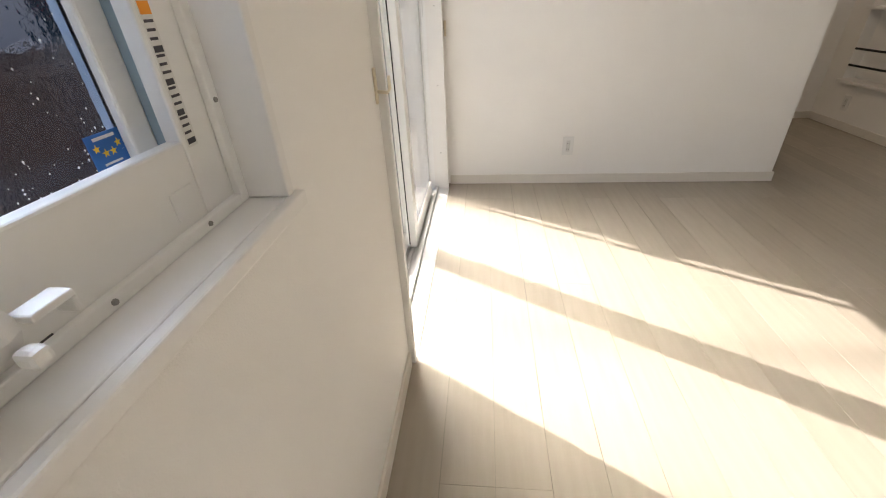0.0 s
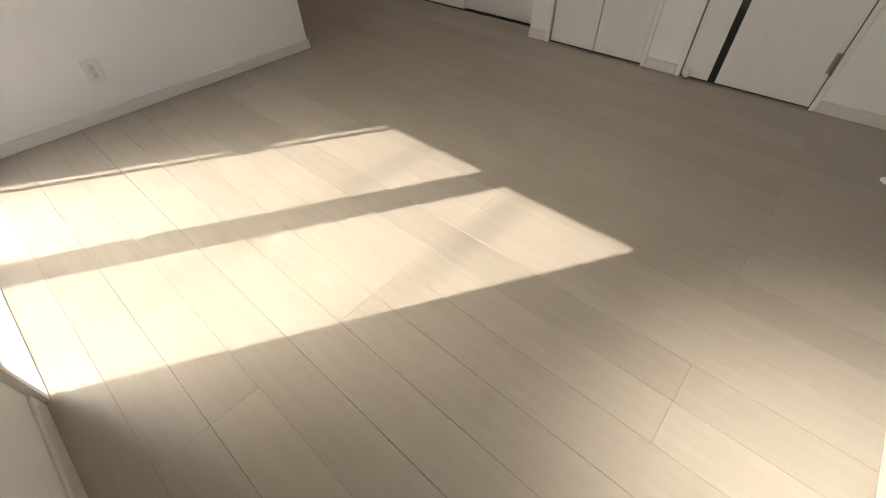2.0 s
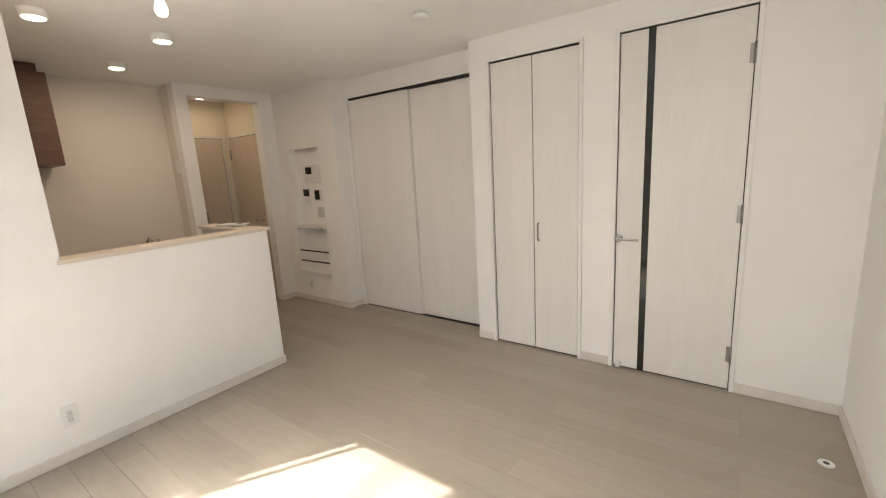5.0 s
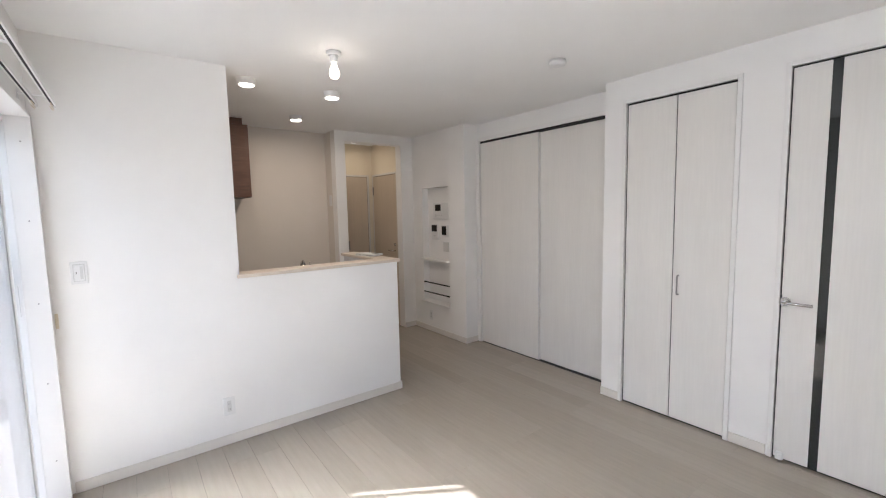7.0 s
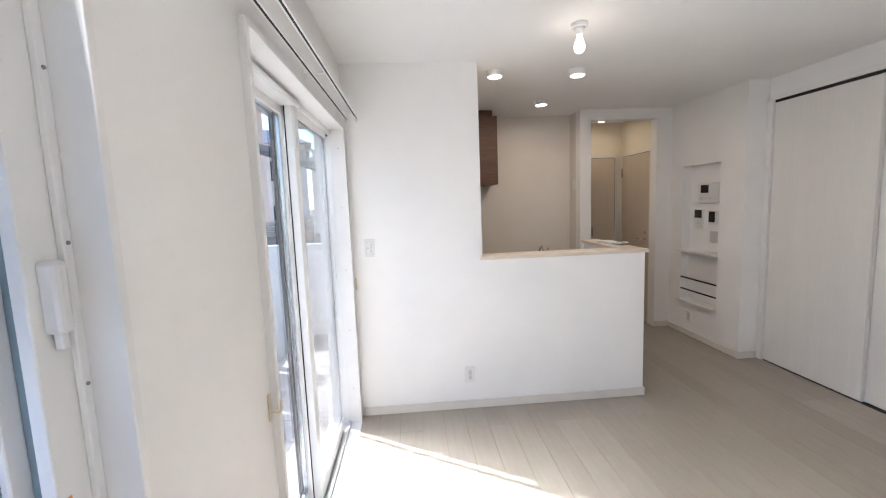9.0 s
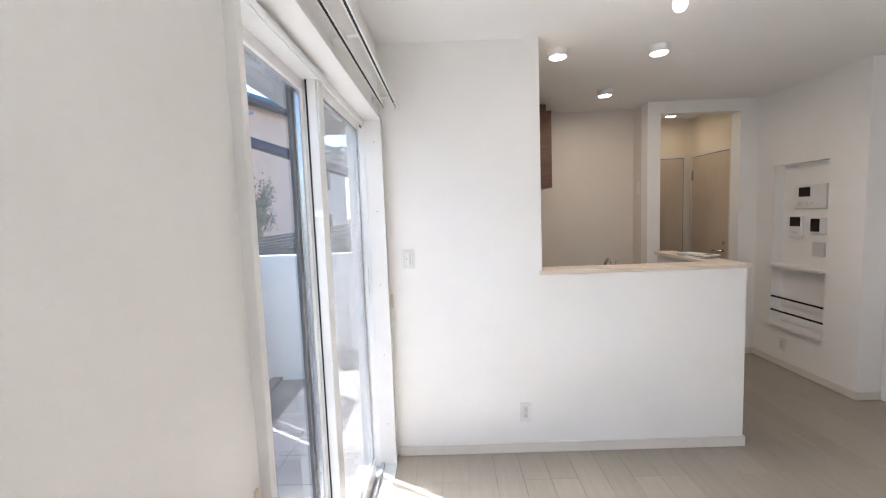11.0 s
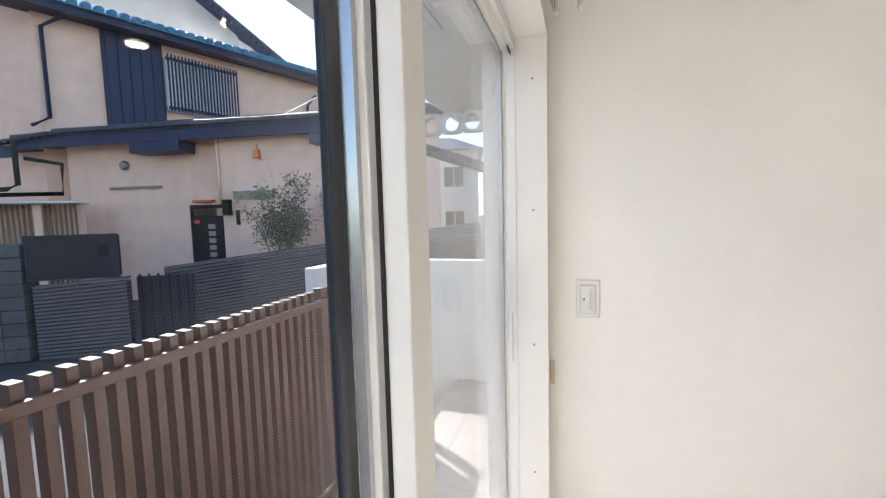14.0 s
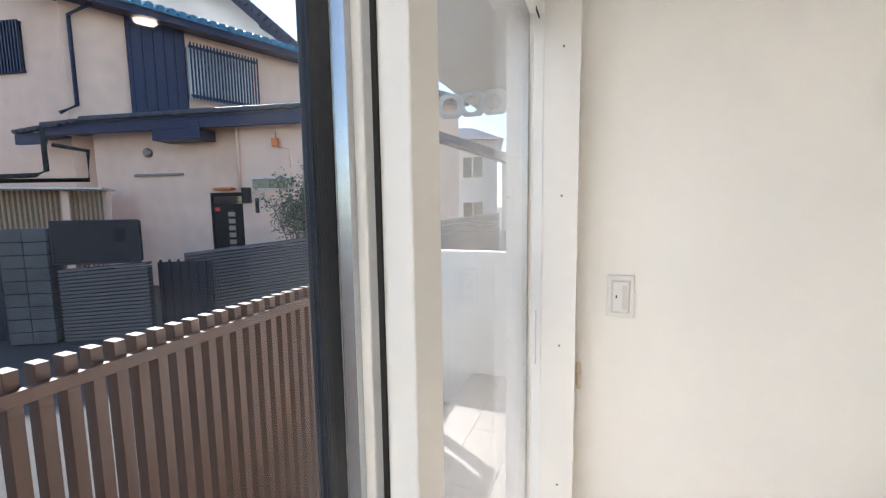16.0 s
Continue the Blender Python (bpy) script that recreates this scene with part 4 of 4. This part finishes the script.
part("gutter", rod([(-2.5, -0.44, 2.00), (0.35, -0.44, 2.20), (0.50, -0.35, 2.3), (0.50, -0.35, 3.2)], 0.05, 8), DARKGAP, le)
part("back_wall", boxes(((-2.5, 0.3, GZ), (1.4, 0.4, 1.92))), STUCCO, le)
sm = mesh("slat", rod([(0, 0, GZ), (0, 0, 1.91)], 0.022, 6), SLATWOOD)
for i in range(30):
    if 0.55 < -1.2 + i * 0.085 < 0.75:
        continue
    o = new("slat", sm)
    o.parent = le
    o.location = (-1.2 + i * 0.085, 0.1, 0)
part("post", boxes(((0.58, 0.0, GZ), (0.72, 0.2, 1.92)), bevel=0.01), STUCCO, le)


# ---- ribbed walls, pillar and gate along the lane ----
def ribbed(name, at, rz, length, z0, za, zb, label):
    """A low wall clad in level ribs, its top running from za to zb."""
    w = thing(name, at, label, "wall", rz=rz)
    part("core", boxes(((0, 0.03, GZ - 0.02), (length, 0.15, min(za, zb) - 0.03))), DARKGAP, w)
    n = int((min(za, zb) - z0) / 0.055)
    for i in range(n):
        a, b = z0 + (za - z0) * i / n, z0 + (zb - z0) * i / n
        c, d = z0 + (za - z0) * (i + 0.66) / n, z0 + (zb - z0) * (i + 0.66) / n
        bm = bmesh.new()
        q = [bm.verts.new(v) for v in ((0, 0, a), (length, 0, b), (length, 0, d), (0, 0, c), (0, 0.16, a), (length, 0.16, b), (length, 0.16, d), (0, 0.16, c))]
        for f in ((0, 1, 2, 3), (7, 6, 5, 4), (0, 4, 5, 1), (1, 5, 6, 2), (2, 6, 7, 3), (3, 7, 4, 0)):
            bm.faces.new([q[j] for j in f])
        part("rib", bm, LOUVRE, w)
    return w


ribbed("garden_fence_wall", (-6.2, 6.94, 0), math.degrees(math.atan2(2.78, 1.53)), 7.5, GZ, 0.76, 1.27, "grey ribbed low wall before the house")
BZ = math.degrees(math.atan2(0.62, 1.0))
ribbed("gate_wall", (-7.42, 5.83, 0), BZ, 1.19, GZ, 0.60, 0.68, "grey ribbed gate wall beside concrete pillar")
ac = thing("slatted_screen", (-7.42, 5.83, 0), "black slatted screen panel on ribbed wall", "screen", rz=BZ)
part("panel", boxes(((-0.03, 0.02, 0.69), (1.10, 0.12, 1.30))), DARKGAP, ac)
part("frame", boxes(((-0.05, 0.0, 0.66), (1.12, 0.02, 0.70)), ((-0.05, 0.0, 1.28), (1.12, 0.02, 1.32)), ((-0.05, 0, 0.70), (-0.02, 0.02, 1.28)), ((1.09, 0, 0.70), (1.12, 0.02, 1.28)), bevel=0.003), ALU, ac)
for i in range(13):
    part("slat", boxes(((-0.02, 0.004, 0.715 + i * 0.043), (1.09, 0.018, 0.742 + i * 0.043))), ALU, ac)
pi = thing("block_pillar", (-7.42, 5.83, 0), "weathered grey concrete block gate pillar", "pillar", rz=BZ)
for j in range(9):
    for i in range(2):
        part("block", boxes(((-0.68 + i * 0.30, -0.03 - 0.004 * ((i + j) % 2), GZ + j * 0.19), (-0.385 + i * 0.30, 0.3, GZ + j * 0.19 + 0.183)), bevel=0.01), BLOCK, pi)
gt = thing("dark_gate", (-7.42, 5.83, 0), "dark metal gate between ribbed walls", "gate", rz=BZ)
part("gate_panel", boxes(((1.2, 0.3, GZ + 0.05), (2.0, 0.34, 0.62)), bevel=0.005), ALU, gt)
for i in range(6):
    part("gate_bar", boxes(((1.24 + i * 0.13, 0.28, GZ + 0.05), (1.27 + i * 0.13, 0.30, 0.66))), ALU, gt)
g2 = thing("dark_gate", (-7.42, 5.83, 0), "dark metal gate beside concrete pillar", "gate", rz=BZ)
part("gate_panel", boxes(((-1.8, 0.05, GZ + 0.05), (-0.70, 0.09, 1.15)), bevel=0.005), ALU, g2)


# ---- planting ----
def shrub(name, at, height, width, count, seed, label, bare=False):
    """A trunk with forked limbs and a loose crown of single leaves, or bare twigs."""
    rnd = random.Random(seed)
    s = thing(name, at, label, "shrub")
    bm, tips = bmesh.new(), []
    rod([(0, 0, 0), (0.03, 0.01, height * 0.3)], 0.035, 7, bm, 0.7)
    for i in range(9 if bare else 12):
        a, sp = rnd.uniform(0, 6.3), rnd.uniform(0.4, 1.0)
        e = Vector((math.cos(a) * width * 0.5 * sp, math.sin(a) * width * 0.5 * sp, height * rnd.uniform(0.65, 1.0)))
        b = Vector((0.02, 0.01, height * rnd.uniform(0.12, 0.35)))
        mid = b.lerp(e, 0.5) + Vector((rnd.uniform(-0.05, 0.05), rnd.uniform(-0.05, 0.05), rnd.uniform(-0.08, 0.05)))
        rod([b, mid, e], 0.018, 5, bm, 0.3)
        tips.append((b, mid, e))
        for j in range(6 if bare else 3):
            q = mid.lerp(e, rnd.uniform(0, 0.8))
            r = q + Vector((rnd.uniform(-0.25, 0.25), rnd.uniform(-0.25, 0.25), rnd.uniform(0.1, 0.35)))
            rod([q, q.lerp(r, 0.5) + Vector((0.02, 0, 0.02)), r], 0.008, 4, bm, 0.4)
            tips.append((q, q.lerp(r, 0.6), r))
    part("branches", bm, TWIG if bare else BARK, s)
    if not bare:
        lm = bmesh.new()
        for i in range(count):
            b, mid, e = rnd.choice(tips)
            c = mid.lerp(e, rnd.uniform(-0.5, 1.1)) + Vector([rnd.gauss(0, 0.10) for _ in range(3)])
            u = Vector([rnd.uniform(-1, 1) for _ in range(3)]).normalized()
            w = u.cross(Vector([rnd.uniform(-1, 1) for _ in range(3)])).normalized()
            z = rnd.uniform(0.02, 0.042)
            q = [lm.verts.new(c + d) for d in (-u * z, w * z * 0.45, u * z, -w * z * 0.45)]
            lm.faces.new(q)
        part("crown", lm, LEAF, s)
    return s


shrub("evergreen_shrub", (-5.72, 9.15, GZ), 2.75, 1.25, 4600, 3, "dark evergreen shrub behind the ribbed wall")
shrub("evergreen_shrub", (-4.7, 10.5, GZ), 2.9, 1.7, 6500, 5, "dark evergreen bush growing against the house")
shrub("evergreen_shrub", (-5.0, 12.0, GZ), 3.1, 2.2, 7500, 9, "broad dark evergreen bush by the house")
shrub("bare_shrub", (-4.2, 9.45, GZ), 2.5, 1.3, 0, 7, "leafless pale-twigged shrub behind the wall", True)


# ---- houses further along the lane ----
def far_house(at, rz, w, d, h, tone, roof_tone, label):
    f = thing("house", at, label, "house", rz=rz)
    part("wall", boxes(((-w / 2, 0, 0), (w / 2, d, h))), tone, f)
    bm = bmesh.new()
    vs = [bm.verts.new(v) for v in ((-w / 2 - 0.4, -0.4, h), (w / 2 + 0.4, -0.4, h), (w / 2 + 0.4, d + 0.4, h), (-w / 2 - 0.4, d + 0.4, h), (-w / 4, d / 2, h + 1.5), (w / 4, d / 2, h + 1.5))]
    for q in ((0, 1, 5, 4), (1, 2, 5), (2, 3, 4, 5), (3, 0, 4), (3, 2, 1, 0)):
        bm.faces.new([vs[i] for i in q])
    part("roof", bm, roof_tone, f)
    for zz in (0.9, 3.7):
        for x in (-w * 0.28, 0.0, w * 0.28):
            wn = part("window", boxes(((x - 0.6, -0.03, zz), (x + 0.6, 0, zz + 1.25))), SMOKE, f)
            part("frame", boxes(((x - 0.66, -0.06, zz - 0.06), (x + 0.66, -0.03, zz)), ((x - 0.66, -0.06, zz + 1.25), (x + 0.66, -0.03, zz + 1.31)), ((x - 0.66, -0.06, zz), (x - 0.6, -0.03, zz + 1.25)), ((x + 0.6, -0.06, zz), (x + 0.66, -0.03, zz + 1.25)), ((x - 0.03, -0.05, zz), (x + 0.03, -0.03, zz + 1.25))), GREYP, wn)


far_house((-9.5, 27, GZ), 15, 7, 8, 6.0, STUCCOW, GTILE, "white two-storey house farther along lane")
far_house((-3.0, 33, GZ), 0, 8, 8, 5.6, STUCCOW, GTILE, "pale two-storey house farther along lane")
far_house((-16, -6, GZ), 60, 9, 8, 6.0, STUCCO, GTILE, "beige two-storey house across the lane")

# overhead service wire
single("service_wire", rod([(-8.9, 10.0, 3.3), (-7.4, 10.6, 3.75), (-5.5, 11.6, 4.9), (-1.0, 16.0, 9.5)], 0.012, 5), GREYP, "thin pale overhead service wire to house", "wire")

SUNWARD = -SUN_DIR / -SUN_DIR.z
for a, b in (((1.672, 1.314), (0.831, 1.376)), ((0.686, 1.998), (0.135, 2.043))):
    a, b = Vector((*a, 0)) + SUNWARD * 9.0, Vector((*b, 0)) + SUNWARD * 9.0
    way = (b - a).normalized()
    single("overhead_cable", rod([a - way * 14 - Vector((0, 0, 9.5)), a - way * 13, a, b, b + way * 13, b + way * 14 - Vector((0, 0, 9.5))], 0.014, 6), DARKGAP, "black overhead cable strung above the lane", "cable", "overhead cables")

# ---- floorboards, each its own piece ----
PW, PL = 0.1475, 1.818
k = 0
x = -0.0025
cols = []
while x < 3.68:
    cols.append((max(x, 0.0), min(x + PW, 3.68)))
    x += PW
shared = {}
for c, (xa, xb) in enumerate(cols):
    y = 1.42 - 2 * PL + (0.909 if (c + 1) // 2 % 2 == 0 else 0)
    while y < 5.95:
        ya, yb = max(y, S), min(y + PL, 5.95)
        if yb - ya > 0.02:
            key = (round(xb - xa, 3), round(yb - ya, 3))
            if key not in shared:
                shared[key] = mesh("floorboard", boxes(((0.0003, 0.0003, -0.012), (key[0] - 0.0003, key[1] - 0.0003, 0)), bevel=0.0004), PLANK)
            o = new("floorboard", shared[key])
            o.parent = floor
            o.location = (xa, ya, 0)
        y += PL
